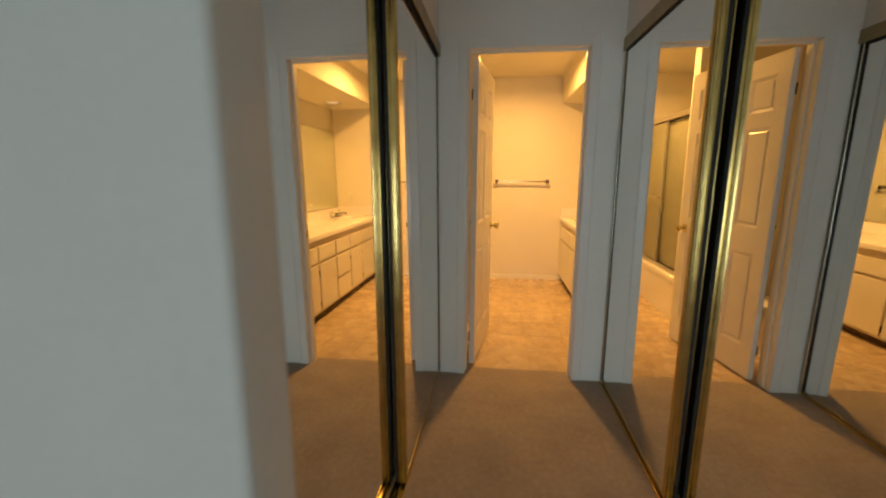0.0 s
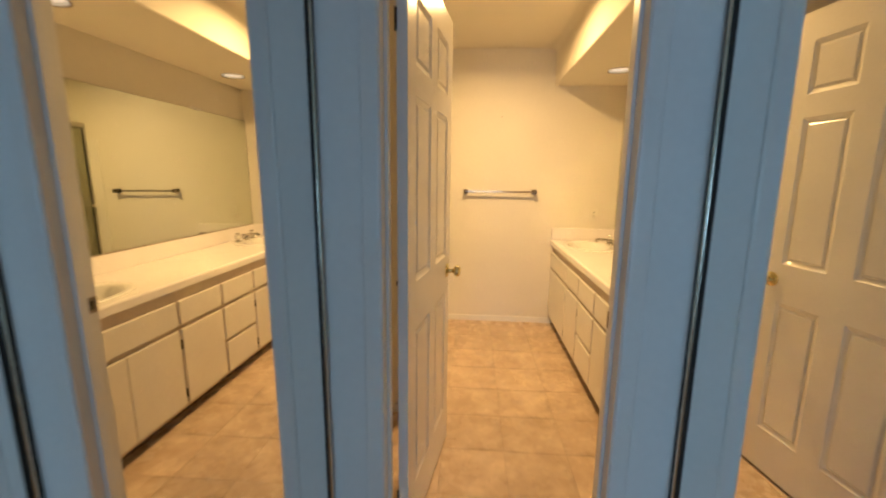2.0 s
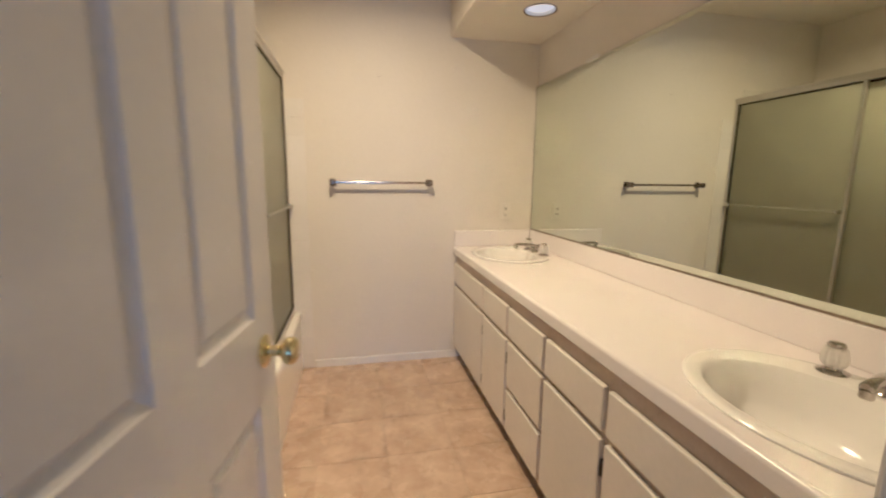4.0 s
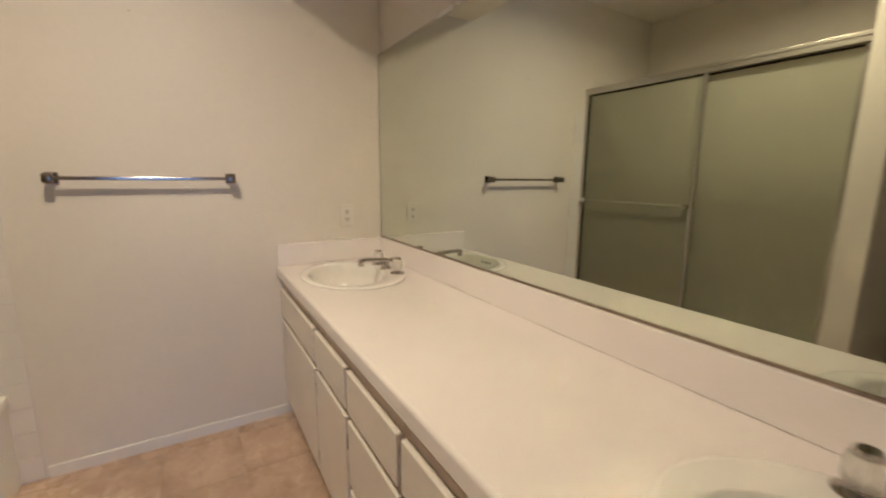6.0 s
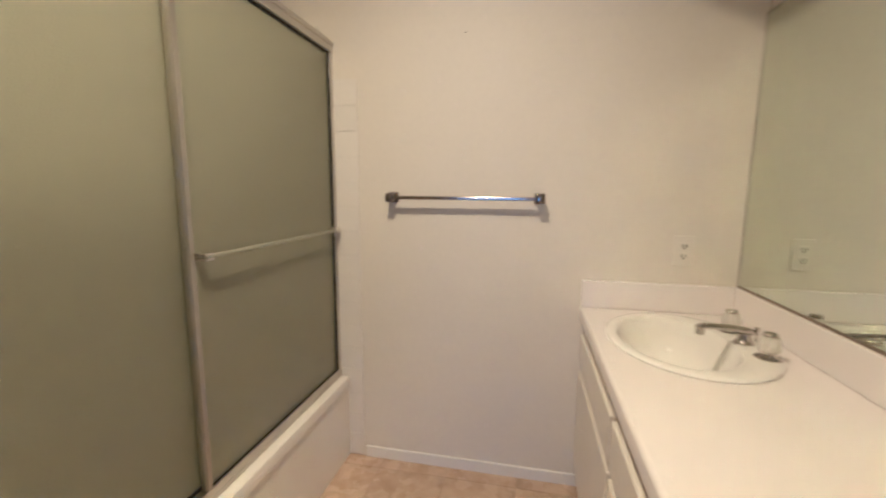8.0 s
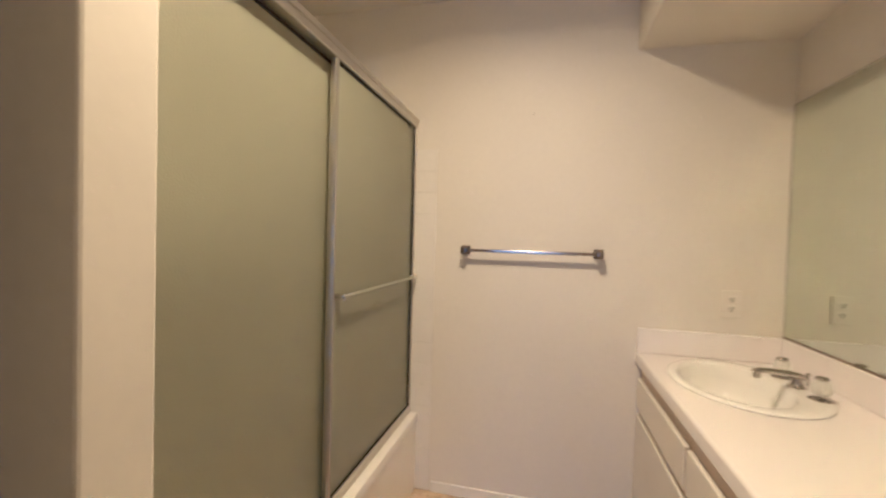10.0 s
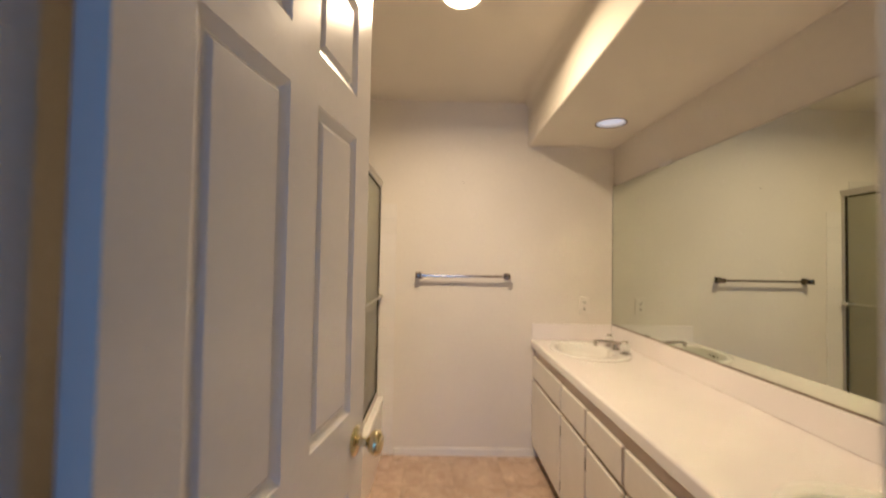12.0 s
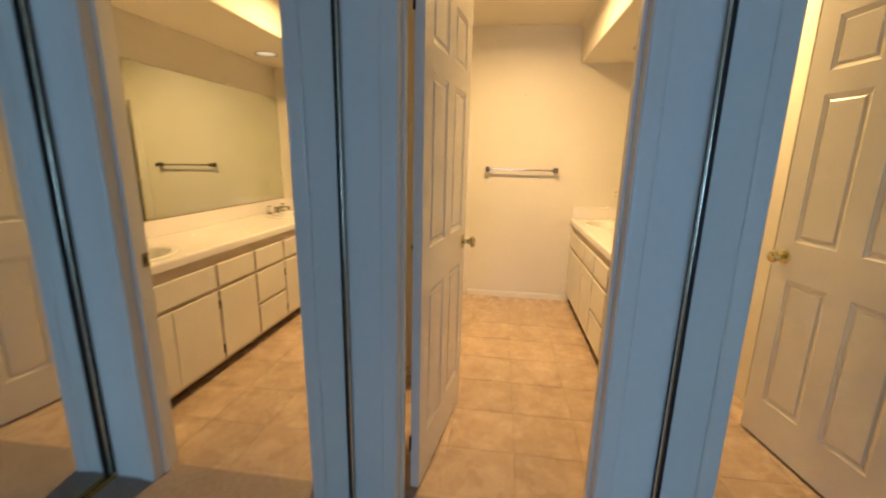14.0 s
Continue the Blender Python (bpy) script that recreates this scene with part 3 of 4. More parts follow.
def cabinet(y0, y1, style):
    last = y1 > FAR - 0.01
    a, b = y0 + 0.011, y1 - (0.004 if last else 0.011)
    if y0 < BATH + 0.01:
        a = y0 + 0.085
    t = thing("vanity_cabinet", (1.56, (y0 + y1) / 2, 0.0), "cream-painted vanity cabinet with %s" % {"drawers": "three drawers", "door": "a drawer front over a slab door", "pair": "a wide drawer front over two slab doors"}[style], "cabinet", "vanity cabinet units")
    # the gaps between the fronts have their shade in this body's colour
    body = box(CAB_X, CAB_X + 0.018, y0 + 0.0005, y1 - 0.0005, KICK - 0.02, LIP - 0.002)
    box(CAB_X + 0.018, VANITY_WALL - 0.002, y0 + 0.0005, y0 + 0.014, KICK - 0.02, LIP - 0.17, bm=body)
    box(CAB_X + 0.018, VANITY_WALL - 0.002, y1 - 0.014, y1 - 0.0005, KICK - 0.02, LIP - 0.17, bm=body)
    part("body", body, M_FRAME_SHADE, t)
    part("kick_board", box(CAB_X + 0.062, CAB_X + 0.078, y0 + 0.0005, y1 - 0.0005, -0.001, KICK - 0.019), M_KICK_SHADE, t, "brown recessed kick board, darkened with the recess's shade")
    part("drawer_front", front_panel(a, b, 0.552, 0.688), M_CAB, t)
    if style == "drawers":
        part("drawer_front", front_panel(a, b, 0.312, 0.526), M_CAB, t)
        part("drawer_front", front_panel(a, b, KICK + 0.005, 0.288), M_CAB, t)
    else:
        leaves = ((a, 3.529), (3.532, b)) if style == "pair" else ((a, b),)
        for c, e in leaves:
            d = part("cabinet_door", front_panel(c, e, KICK + 0.005, 0.526), M_CAB, t)
            edge = e + 0.0005 if c == 3.532 else c - 0.008
            for z in (0.44, 0.15):
                h = box(FRONT_X + 0.004, CAB_X + 0.001, edge, edge + 0.0075, z - 0.026, z + 0.026, 0.001)
                part("hinge", h, M_RUST, d, "dark cabinet hinge")
    return t


for y0, y1, style in COLUMNS:
    cabinet(y0, y1, style)

SINKS = ((1.538, 5.321), (1.538, 3.541))
SINK_A, SINK_B = 0.228, 0.288      # half axes across and along the counter


def countertop_mesh():
    """A slab with a rounded front edge and two oval holes for the basins."""
    x0, x1, y0, y1 = 1.264, VANITY_WALL, BATH, FAR
    piece = bmesh.new()
    corners = [piece.verts.new(c + (TOP,)) for c in ((x0 + 0.012, y0), (x1, y0), (x1, y1), (x0 + 0.012, y1))]
    edges = [piece.edges.new((corners[k], corners[(k + 1) % 4])) for k in range(4)]
    for sx, sy in SINKS:
        ring = [piece.verts.new((sx + (SINK_A - 0.015) * math.cos(2 * math.pi * k / 48), sy + (SINK_B - 0.015) * math.sin(2 * math.pi * k / 48), TOP)) for k in range(48)]
        edges += [piece.edges.new((ring[k], ring[(k + 1) % 48])) for k in range(48)]
    bmesh.ops.triangle_fill(piece, edges=edges, use_beauty=True)
    made = bmesh.ops.extrude_face_region(piece, geom=piece.faces[:])
    bmesh.ops.translate(piece, vec=(0, 0, -0.02), verts=[v for v in made["geom"] if isinstance(v, bmesh.types.BMVert)])
    bmesh.ops.recalc_face_normals(piece, faces=piece.faces)
    outline = [(x0 + 0.03, LIP), (x0 + 0.03, TOP - 0.0205), (x0 + 0.012, TOP - 0.0003)]
    for k in range(1, 7):
        a = radians(90 * k / 6)
        outline.append((x0 + 0.012 - 0.012 * math.sin(a), TOP - 0.0125 + 0.012 * math.cos(a)))
    outline += [(x0, LIP + 0.004), (x0 + 0.004, LIP)]
    lip = bmesh.new()
    a = [lip.verts.new((x, y0, z)) for x, z in outline]
    b = [lip.verts.new((x, y1, z)) for x, z in outline]
    for j in range(len(outline)):
        k = (j + 1) % len(outline)
        lip.faces.new((a[j], a[k], b[k], b[j]))
    lip.faces.new(a), lip.faces.new(b[::-1])
    bmesh.ops.recalc_face_normals(lip, faces=lip.faces)
    return join(piece, lip)


top = thing("countertop", (1.55, 4.4, TOP), "white laminate countertop with a rounded front edge", "countertop")
part("slab", countertop_mesh(), M_COUNTER, top, smooth=True)
part("backsplash", box(VANITY_WALL - 0.02, VANITY_WALL - 0.0005, BATH + 0.0005, FAR - 0.0005, TOP + 0.0005, 0.913, 0.003), M_COUNTER, top)
part("side_splash", box(1.268, VANITY_WALL - 0.0205, FAR - 0.02, FAR - 0.0005, TOP + 0.0005, 0.913, 0.003), M_COUNTER, top)


def sink_thing(x, y):
    t = thing("sink", (x, y, TOP), "white oval porcelain drop-in basin", "sink", "basins")
    prof = [(1.00, 0.000), (1.005, 0.005), (0.985, 0.009), (0.95, 0.0105), (0.83, 0.0095), (0.795, 0.006), (0.77, -0.006), (0.745, -0.04), (0.69, -0.085),
            (0.58, -0.12), (0.38, -0.138), (0.12, -0.145), (0.10, -0.147)]
    piece = bmesh.new()
    n, rings = 56, []
    for r, h in prof:
        # the bowl sits forward of the oval rim, leaving a deck for the faucet
        f = min(1.0, max(0.0, (1.0 - r) / 0.2))
        shift, squeeze = -0.030 * f, 1.0 - 0.10 * f
        rings.append([piece.verts.new((x + shift + r * squeeze * SINK_A * math.cos(2 * math.pi * k / n), y + r * SINK_B * math.sin(2 * math.pi * k / n), TOP + 0.0005 + h)) for k in range(n)])
    for a, b in zip(rings, rings[1:]):
        for k in range(n):
            piece.faces.new((a[k], a[(k + 1) % n], b[(k + 1) % n], b[k]))
    bmesh.ops.recalc_face_normals(piece, faces=piece.faces)
    for f in piece.faces:
        f.normal_flip() if f.normal.z < 0 and f.calc_center_median().z > TOP + 0.008 else None
    basin = part("basin", piece, M_PORCELAIN, t, smooth=True)
    part("drain", lathe([(0.0, -0.143), (0.024, -0.143), (0.027, -0.1445), (0.027, -0.149), (0.0, -0.149)], 24, at=(x - 0.030, y, TOP)), M_CHROME, basin, "chrome drain", True)
    for k in (-1, 0, 1):
        hole = lathe([(0.0, -0.004), (0.0075, -0.004), (0.0075, 0.003), (0.0, 0.003)], 14)
        bmesh.ops.transform(hole, matrix=Matrix.Translation((x - 0.030 - 0.9 * SINK_A * 0.7585, y + 0.036 * k, TOP - 0.022)) @ Matrix.Rotation(radians(82), 4, "Y"), verts=hole.verts)
        part("overflow_hole", hole, M_BLACK, basin, "dark overflow hole")
    return t


def faucet(x, y):
    """Widespread set: a low straight spout between two acrylic knobs."""
    z = TOP + 0.0098
    t = thing("faucet", (x, y, z), "chrome faucet with two clear acrylic knobs on the basin rim", "faucet", "faucets")
    base = lathe([(0.0, 0.0), (0.026, 0.0), (0.027, 0.004), (0.022, 0.009), (0.018, 0.020), (0.017, 0.034), (0.0, 0.036)], 24, at=(x, y, z))
    part("base", base, M_CHROME, t, smooth=True)
    dx, dy = -0.952, -0.305
    pts, rad = [], []
    for d, h, r in ((-0.026, 0.034, 0.010), (-0.018, 0.036, 0.0155), (0.0, 0.040, 0.017), (0.03, 0.046, 0.0165), (0.07, 0.053, 0.0145), (0.11, 0.058, 0.0125), (0.138, 0.060, 0.0125), (0.152, 0.057, 0.0135), (0.160, 0.052, 0.010)):
        pts.append((x + dx * d, y + dy * d, z + h)), rad.append(r)
    spout = sweep(pts, rad, 18, 0.72)
    lathe([(0.0, -0.020), (0.0110, -0.020), (0.0122, -0.018), (0.0122, 0.002), (0.0, 0.002)], 18, bm=spout, at=(x + dx * 0.149, y + dy * 0.149, z + 0.055))
    part("spout", spout, M_CHROME, t, smooth=True)
    rod = lathe([(0.0, 0.0), (0.003, 0.0), (0.003, 0.030), (0.0065, 0.034), (0.0065, 0.044), (0.0, 0.046)], 12, at=(x + 0.031, y, z + 0.008))
    part("lift_rod", rod, M_CHROME, t, smooth=True)
    for side in (-1, 1):
        hy = y + side * 0.112
        esc = lathe([(0.0, 0.0), (0.032, 0.0), (0.033, 0.003), (0.028, 0.006), (0.015, 0.009), (0.012, 0.016), (0.0, 0.016)], 28, at=(x + 0.008, hy, z - 0.001))
        handle = part("handle_base", esc, M_CHROME, t, smooth=True)
        prof = [(0.0, 0.014), (0.016, 0.014), (0.023, 0.018), (0.0265, 0.026), (0.0265, 0.040), (0.0235, 0.054), (0.020, 0.062), (0.0, 0.063)]
        knob = bmesh.new()
        n, rings = 32, []
        for r, h in prof:
            rings.append([knob.verts.new((x + 0.008 + r * (1 - 0.10 * (k % 4 == 0)) * math.cos(2 * math.pi * k / n), hy + r * (1 - 0.10 * (k % 4 == 0)) * math.sin(2 * math.pi * k / n), z + h)) for k in range(n)])
        for a, b in zip(rings, rings[1:]):
            for k in range(n):
                knob.faces.new((a[k], a[(k + 1) % n], b[(k + 1) % n], b[k]))
        bmesh.ops.remove_doubles(knob, verts=knob.verts, dist=1e-6)
        bmesh.ops.recalc_face_normals(knob, faces=knob.faces)
        part("knob", knob, M_ACRYLIC, handle, "clear acrylic knob")
        part("cap", lathe([(0.0, 0.0632), (0.017, 0.0632), (0.018, 0.068), (0.015, 0.073), (0.0, 0.074)], 20, at=(x + 0.008, hy, z)), M_CHROME, handle, "chrome cap", True)
    return t


for x, y in SINKS:
    sink_thing(x, y)
    faucet(x + 0.165, y)

# wall mirror
mir = thing("wall_mirror", (VANITY_WALL, 4.4, 0.93), "frameless wall mirror in a thin aluminium channel over the vanity", "mirror")
part("glass", box(VANITY_WALL - 0.008, VANITY_WALL - 0.001, BATH + 0.004, FAR - 0.006, 0.919, 1.878), M_WALL_MIRROR, mir)
part("bottom_channel", box(VANITY_WALL - 0.012, VANITY_WALL - 0.0005, BATH + 0.004, FAR - 0.006, 0.9135, 0.9205, 0.001), M_STEEL, mir, "thin aluminium channel")
part("side_channel", box(VANITY_WALL - 0.011, VANITY_WALL - 0.0005, FAR - 0.0058, FAR - 0.0005, 0.9135, 1.88, 0.001), M_ALU, mir, "thin aluminium channel")
part("top_edge", box(VANITY_WALL - 0.0105, VANITY_WALL - 0.0005, BATH + 0.004, FAR - 0.006, 1.876, 1.881, 0.0005), M_ALU, mir, "thin aluminium edge")

# added pale strip that stands for a sliver of light above the mirror
glint = thing("glint_strip", (VANITY_WALL, 5.0, 1.88), "pale strip on the top edge of the wall mirror, in place of a glint of light", "mirror clip")
part("body", box(VANITY_WALL - 0.015, VANITY_WALL - 0.0005, 4.94, 5.06, 1.8815, 1.893, 0.003), M_PORCELAIN, glint, smooth=True)
part("lip", box(VANITY_WALL - 0.015, VANITY_WALL - 0.0112, 4.945, 5.055, 1.872, 1.882, 0.001), M_PORCELAIN, glint)

# towel bar
tb = thing("towel_bar", (0.78, FAR, 1.235), "chrome towel bar with square posts on the far wall", "towel bar")
part("bar", box(0.485, 1.078, FAR - 0.06, FAR - 0.045, 1.228, 1.242, 0.003), M_BAR, tb)
for x in (0.474, 1.089):
    post = box(x - 0.016, x + 0.016, FAR - 0.072, FAR - 0.034, 1.217, 1.253, 0.006, 3)
    box(x - 0.013, x + 0.013, FAR - 0.036, FAR - 0.008, 1.221, 1.249, 0.003, bm=post)
    box(x - 0.021, x + 0.021, FAR - 0.009, FAR + 0.0005, 1.213, 1.257, 0.003, bm=post)
    part("post", post, M_BAR, tb, smooth=True)

# outlet
out = thing("wall_outlet", (1.633, FAR, 1.043), "white duplex outlet over the counter", "outlet")
part("plate", box(1.598, 1.668, FAR - 0.006, FAR + 0.0005, 0.985, 1.101, 0.002), M_PLATE, out)
for dz in (-0.0195, 0.0195):
    socket = part("socket", box(1.617, 1.649, FAR - 0.008, FAR - 0.005, 1.043 + dz - 0.014, 1.043 + dz + 0.014, 0.002), M_PLATE, out)
    for dx in (-0.0065, 0.0065):
        part("slot", box(1.633 + dx - 0.0018, 1.633 + dx + 0.0018, FAR - 0.0085, FAR - 0.0075, 1.043 + dz - 0.003, 1.043 + dz + 0.007), M_BLACK, out)
    part("slot", lathe([(0.0, 0.0), (0.0034, 0.0), (0.0034, 0.001), (0.0, 0.001)], 10, "Y", at=(1.633, FAR - 0.0085, 1.043 + dz - 0.008)), M_BLACK, out)
nail = thing("nail", (0.779, FAR, 1.887), "small dark nail in the cream wall", "nail")
part("head", lathe([(0.0, 0.0), (0.0022, 0.0), (0.0025, -0.0015), (0.0015, -0.003), (0.0, -0.003)], 10, "Y", at=(0.779, FAR, 1.887)), M_RUST, nail)

# ---- tub and shower door ----
tub = thing("bathtub", (-0.13, 4.92, 0.0), "white enamel alcove bathtub with a flat apron", "bathtub")
RIM = 0.397


def tub_shell():
    x0, x1, y0, y1 = LEFT, TUB_X, PART_Y1, FAR
    bm = bmesh.new()

    def ring(inset, z, r, n=8):
        a0, a1, b0, b1 = x0 + inset, x1 - inset, y0 + inset, y1 - inset
        vs = []
        for cx, cy, s0 in ((a1 - r, b1 - r, 0), (a0 + r, b1 - r, 90), (a0 + r, b0 + r, 180), (a1 - r, b0 + r, 270)):
            for k in range(n + 1):
                a = radians(s0 + 90 * k / n)
                vs.append(bm.verts.new((cx + r * math.cos(a), cy + r * math.sin(a), z)))
        return vs

    rings = [ring(0.0005, RIM - 0.045, 0.002), ring(0.0005, RIM - 0.012, 0.002), ring(0.004, RIM - 0.003, 0.004), ring(0.012, RIM, 0.008), ring(0.085, RIM, 0.08),
             ring(0.095, RIM - 0.008, 0.09), ring(0.12, RIM - 0.1, 0.1), ring(0.16, 0.12, 0.11), ring(0.21, 0.09, 0.12)]
    for a, b in zip(rings, rings[1:]):
        for k in range(len(a)):
            bm.faces.new((a[k], a[(k + 1) % len(a)], b[(k + 1) % len(a)], b[k]))
    bm.faces.new(rings[-1])
    bmesh.ops.recalc_face_normals(bm, faces=bm.faces)
    return bm


part("shell", tub_shell(), M_TUB, tub, smooth=True)
part("apron", box(TUB_X - 0.045, TUB_X - 0.008, PART_Y1 + 0.001, FAR - 0.001, -0.002, RIM - 0.044, 0.004), M_TUB, tub)
s = box(LEFT + 0.0005, LEFT + 0.008, PART_Y1 + 0.0005, FAR - 0.0005, RIM, 1.95)
box(LEFT + 0.008, 0.15, FAR - 0.008, FAR - 0.0005, RIM, 1.95, bm=s)
box(LEFT + 0.008, 0.15, PART_Y1 + 0.0005, PART_Y1 + 0.008, RIM, 1.95, bm=s)
structure("wall_surround", s, M_TILEWALL, "pale tub surround", "wall")

# a single column of white wall tiles that ends the tub's surround on the far wall
column = structure("tile_column", box(0.206, 0.3155, FAR - 0.004, FAR + 0.0005, 0.0, 1.732), M_GROUT_PALE, "column of white glazed wall tiles beside the tub", "wall tiles")
WALL_TILE = 0.108


def wall_tile_mesh():
    """A glazed tile with a rounded outer edge."""
    h = WALL_TILE / 2 - 0.0005
    bm = box(-h, h, -0.0036, 0.0, -h, h)
    front = [e for e in bm.edges if all(v.co.y < -0.003 for v in e.verts)]
    bmesh.ops.bevel(bm, geom=front, offset=0.0016, segments=2, affect="EDGES")
    return mesh_of("wall_tile", bm, M_WALLTILE)


wall_tile = wall_tile_mesh()
for k in range(16):
    ob = new("wall_tile", wall_tile)
    ob.location = (0.262, FAR - 0.0038, 0.003 + WALL_TILE * (k + 0.5))
    ob.parent = column

SH_X, SH_TOP = 0.184, 1.885
Y0, Y1 = PART_Y1 + 0.001, FAR - 0.001
sh = thing("shower_door", (SH_X, 4.92, RIM), "aluminium-framed sliding tub door with obscure glass", "shower door")
hd = box(SH_X - 0.032, SH_X + 0.026, Y0, Y1, 1.838, SH_TOP, 0.004)
box(SH_X + 0.0255, SH_X + 0.030, Y0, Y1, 1.866, SH_TOP - 0.002, 0.001, bm=hd)
part("header", hd, M_ALU, sh)
sl = box(SH_X - 0.032, SH_X + 0.028, Y0, Y1, RIM + 0.0005, RIM + 0.016, 0.003)
box(SH_X + 0.020, SH_X + 0.026, Y0, Y1, RIM + 0.015, RIM + 0.040, 0.001, bm=sl)
part("sill", sl, M_ALU, sh)
for a, b in ((Y0, Y0 + 0.026), (Y1 - 0.026, Y1)):
    part("jamb", box(SH_X - 0.028, SH_X + 0.022, a, b, RIM + 0.016, 1.838, 0.003), M_ALU, sh)


def shower_panel(x, y0, y1, far):
    """A sliding panel with a stile at its near end and a dark gasket round the rest; far: the one that closes on the far wall."""
    z0, z1 = RIM + 0.034, 1.842
    panel = part("panel", box(x - 0.003, x + 0.003, y0 + 0.006, y1 - 0.002, z0 + 0.004, z1 - 0.004), M_FROST, sh, "greenish obscure glass panel")
    stile = box(x - 0.010, x + 0.010, y0, y0 + 0.024, z0, z1, 0.003)
    box(x + 0.009, x + 0.014, y0 + 0.002, y0 + 0.010, z0, z1, 0.001, bm=stile)
    part("panel_stile", stile, M_ALU, panel, "aluminium stile")
    if far:
        part("gasket", box(x - 0.004, x + 0.0105, y1 - 0.012, y1, z0, z1, 0.001), M_BLACK, panel, "dark rubber gasket")
    else:
        part("panel_stile", box(x - 0.010, x + 0.010, y1 - 0.022, y1, z0, z1, 0.003), M_ALU, panel, "aluminium stile")
    for a, b in ((z0 - 0.006, z0 + 0.007), (z1 - 0.014, z1)):
        part("gasket", box(x - 0.005, x + 0.0055, y0 + 0.0245, y1 - 0.0225, a, b, 0.001), M_BLACK, panel, "dark rubber gasket")
    return panel


outer = shower_panel(SH_X + 0.010, 4.84, Y1 - 0.0265, True)
shower_panel(SH_X - 0.016, Y0 + 0.0265, 4.90, False)
part("grab_bar", sweep([(SH_X + 0.045, 4.872, 1.09), (SH_X + 0.045, 5.63, 1.09)], 0.0065), M_RODGLASS, sh, "slim translucent bar across the panel", True)
br = box(SH_X + 0.004, SH_X + 0.050, 4.866, 4.896, 1.080, 1.088, 0.002)
box(SH_X + 0.004, SH_X + 0.050, 4.866, 4.896, 1.092, 1.100, 0.002, bm=br)
part("handle", br, M_PULL, outer, "small chrome pull")
br = box(SH_X - 0.01, SH_X + 0.052, 5.604, 5.650, 1.080, 1.104, 0.004)
box(SH_X + 0.022, SH_X + 0.032, 5.634, 5.644, 1.06, 1.083, 0.003, bm=br)
part("bracket", br, M_PULL, sh, "aluminium bar bracket")


# ---- toilet in the alcove behind the door ----
def toilet(x, y):
    """Faces +x; its tank is at the side wall."""
    t = thing("toilet", (x, y, 0.0), "white porcelain toilet in the alcove behind the door", "toilet")

    def oval(rings, at, n=36):
        bm = bmesh.new()
        rows = [[bm.verts.new((at[0] + dx + a * math.cos(2 * math.pi * k / n), at[1] + b * math.sin(2 * math.pi * k / n), h)) for k in range(n)] for dx, a, b, h in rings]
        for p, q in zip(rows, rows[1:]):
            for k in range(n):
                bm.faces.new((p[k], p[(k + 1) % n], q[(k + 1) % n], q[k]))
        bm.faces.new(rows[0][::-1]), bm.faces.new(rows[-1])
        bmesh.ops.recalc_face_normals(bm, faces=bm.faces)
        return bm

    part("bowl", oval([(-0.05, 0.22, 0.11, -0.001), (-0.05, 0.20, 0.10, 0.06), (-0.03, 0.17, 0.10, 0.16), (0, 0.20, 0.14, 0.27), (0.02, 0.235, 0.178, 0.35), (0.02, 0.24, 0.182, 0.385), (0.02, 0.23, 0.17, 0.392)], (x, y)), M_PORCELAIN, t, smooth=True)
    part("seat", oval([(0.02, 0.235, 0.18, 0.393), (0.02, 0.243, 0.186, 0.399), (0.02, 0.243, 0.186, 0.408), (0.02, 0.235, 0.18, 0.412)], (x, y)), M_PORCELAIN, t, smooth=True)
    part("lid", oval([(0.018, 0.235, 0.18, 0.413), (0.018, 0.241, 0.185, 0.419), (0.018, 0.238, 0.18, 0.428), (0.018, 0.20, 0.15, 0.433)], (x, y)), M_PORCELAIN, t, smooth=True)
    tank = part("tank", box(x - 0.40, x - 0.215, y - 0.22, y + 0.22, 0.38, 0.70, 0.02, 3), M_PORCELAIN, t, smooth=True)
    part("tank_lid", box(x - 0.405, x - 0.205, y - 0.23, y + 0.23, 0.70, 0.735, 0.01, 3), M_PORCELAIN, tank, smooth=True)
    part("flush_lever", sweep([(x - 0.205, y - 0.15, 0.655), (x - 0.195, y - 0.15, 0.655), (x - 0.192, y - 0.10, 0.65)], 0.006, 10), M_CHROME, tank, smooth=True)
    return t


toilet(-0.145, 3.62).scale.z = 0.93


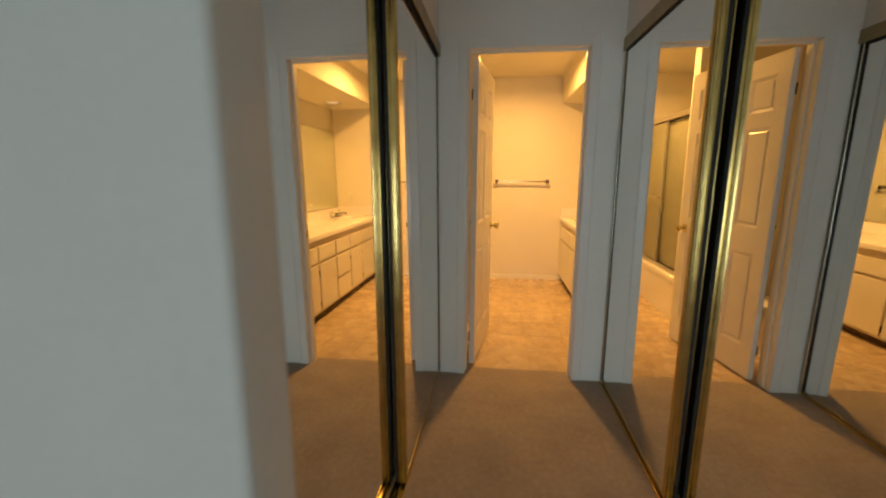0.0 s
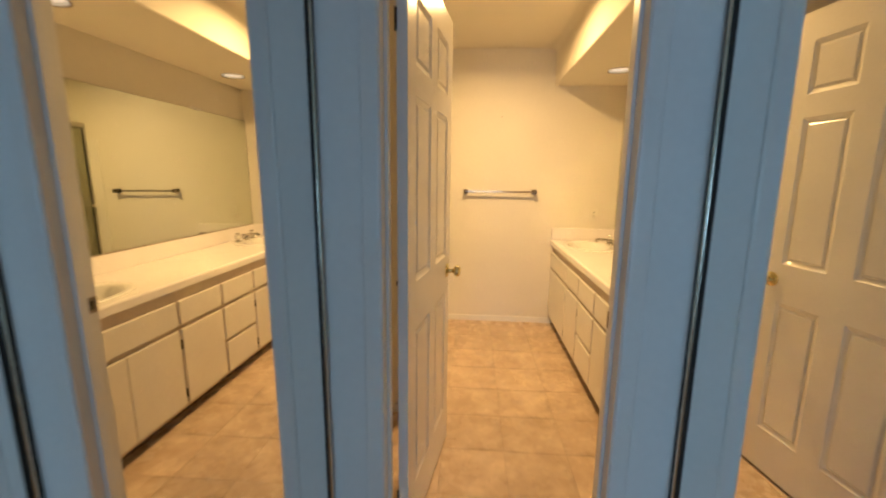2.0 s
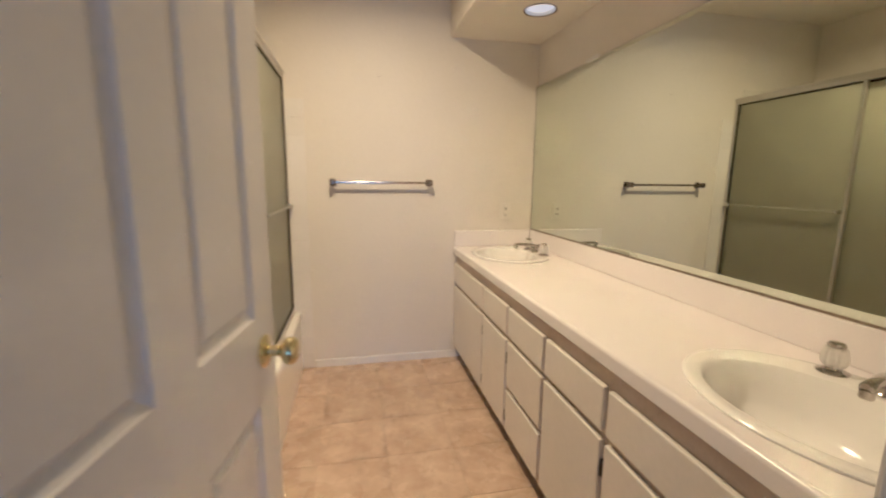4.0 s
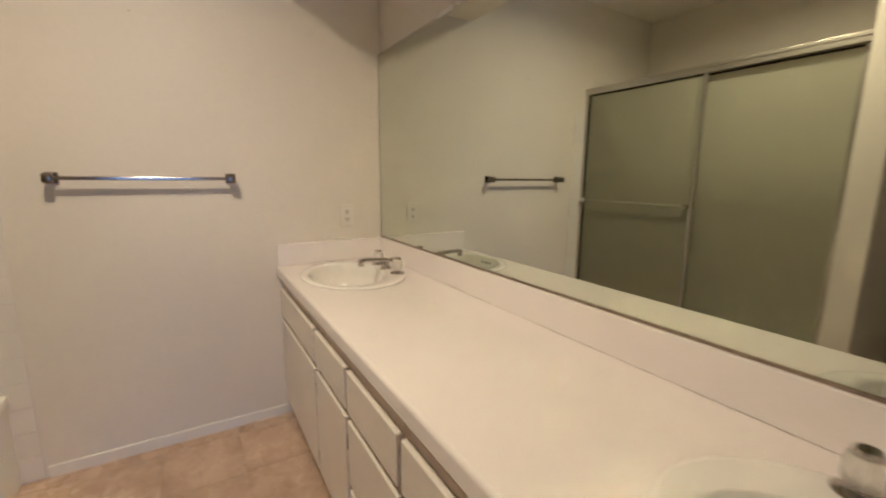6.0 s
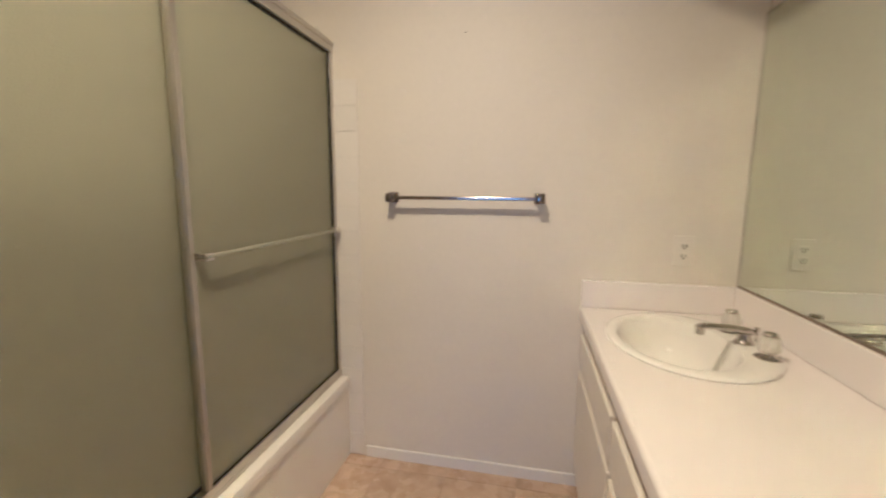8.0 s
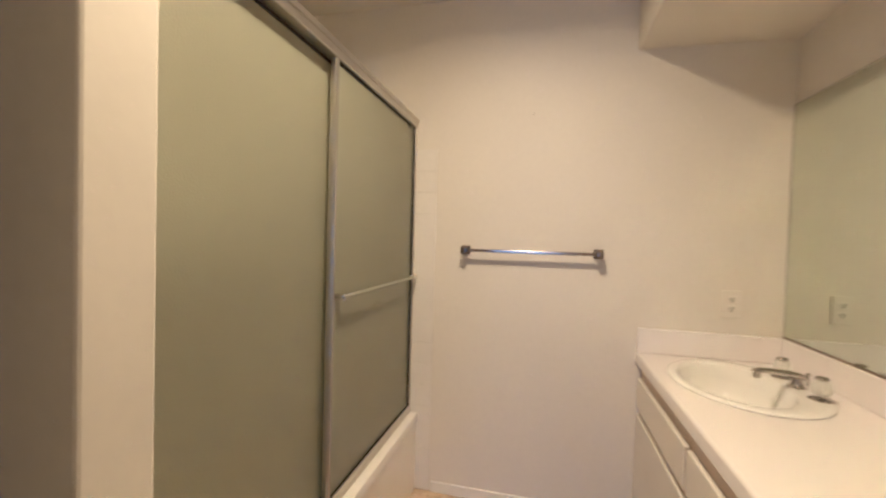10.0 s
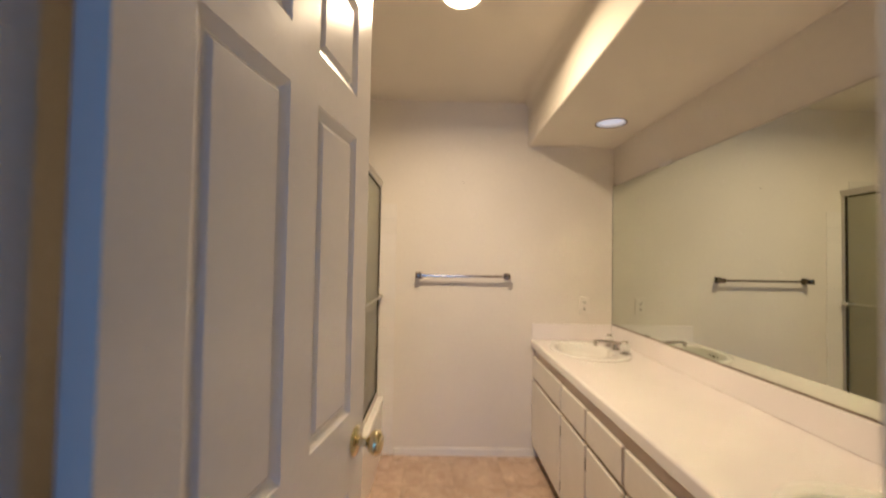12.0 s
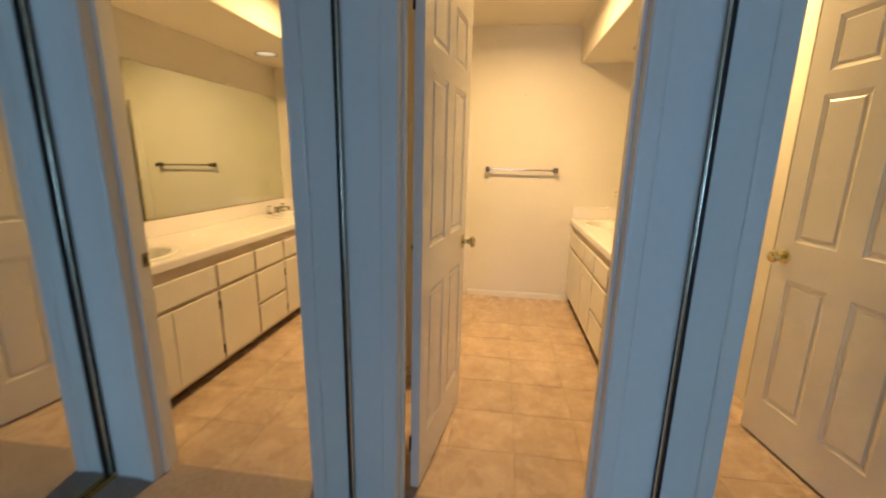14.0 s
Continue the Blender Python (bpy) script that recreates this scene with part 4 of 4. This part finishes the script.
# ---- lamps ----
def can_light(x, y):
    t = thing("recessed_light", (x, y, SOFFIT_Z), "dimly lit white recessed light in the soffit", "recessed light", "recessed lights over the vanity")
    part("trim_ring", lathe([(0.082, 0.018), (0.0885, 0.0), (0.0895, -0.003), (0.085, -0.004), (0.0815, -0.002), (0.0795, 0.018)], 40, at=(x, y, SOFFIT_Z), cap=False), M_STEEL, t, "dark trim ring", True)
    part("reflector", lathe([(0.0795, 0.0), (0.0795, 0.02), (0.072, 0.07), (0.05, 0.10), (0.0, 0.10)], 40, at=(x, y, SOFFIT_Z), cap=False), M_PORCELAIN, t, "white reflector", True)
    bulb = lathe([(0.0, 0.004), (0.03, 0.005), (0.06, 0.010), (0.074, 0.018), (0.070, 0.05), (0.03, 0.085), (0.0, 0.09)], 32, at=(x, y, SOFFIT_Z))
    part("bulb", bulb, M_BULB, t, "dimly glowing white bulb", True)
    return t


for x, y in CANS:
    can_light(x, y)

lamp = thing("ceiling_light", (LAMP[0], LAMP[1], CEIL), "lit round ceiling light with a square plate", "ceiling light")
pl = sheet_with_holes(LAMP[0] - 0.132, LAMP[0] + 0.132, LAMP[1] - 0.132, LAMP[1] + 0.132, CEIL - 0.002, [(LAMP[0], LAMP[1], 0.081)], 0.0018)
part("plate", pl, M_CEIL, lamp, "painted square plate")
part("lens", lathe([(0.0, -0.011), (0.040, -0.010), (0.066, -0.008), (0.078, -0.003), (0.080, 0.02), (0.0, 0.02)], 40, at=(LAMP[0], LAMP[1], CEIL)), M_LENS, lamp, "glowing white lens", True)


# ---- floor tiles, last ----
PITCH, JOINT, TX, TY = 0.31, 0.0020, 0.105, 4.36
REGIONS = ((TUB_X - 0.01, CAB_X + 0.062, BATH, FAR), (LEFT, TUB_X - 0.01, BATH, PART_Y0), (OPEN_L, OPEN_R, 3.1155, BATH))


def tile_mesh(w, h):
    bm = box(-w / 2, w / 2, -h / 2, h / 2, -0.0018, 0.0)
    top_edges = [e for e in bm.edges if all(v.co.z > -0.001 for v in e.verts)]
    bmesh.ops.bevel(bm, geom=top_edges, offset=0.0006, segments=1, affect="EDGES")
    return mesh_of("tile", bm, M_TILE)


tiles = {}
for rx0, rx1, ry0, ry1 in REGIONS:
    for i in range(-4, 6):
        for j in range(-6, 6):
            x0, x1 = max(rx0, TX + PITCH * i + JOINT / 2), min(rx1, TX + PITCH * (i + 1) - JOINT / 2)
            y0, y1 = max(ry0, TY + PITCH * j + JOINT / 2), min(ry1, TY + PITCH * (j + 1) - JOINT / 2)
            if x1 - x0 < 0.006 or y1 - y0 < 0.006:
                continue
            key = (round(x1 - x0, 4), round(y1 - y0, 4))
            if key not in tiles:
                tiles[key] = tile_mesh(*key)
            ob = new("tile", tiles[key])
            ob.location = ((x0 + x1) / 2, (y0 + y1) / 2, 0.0)
            ob.parent = floor_bath
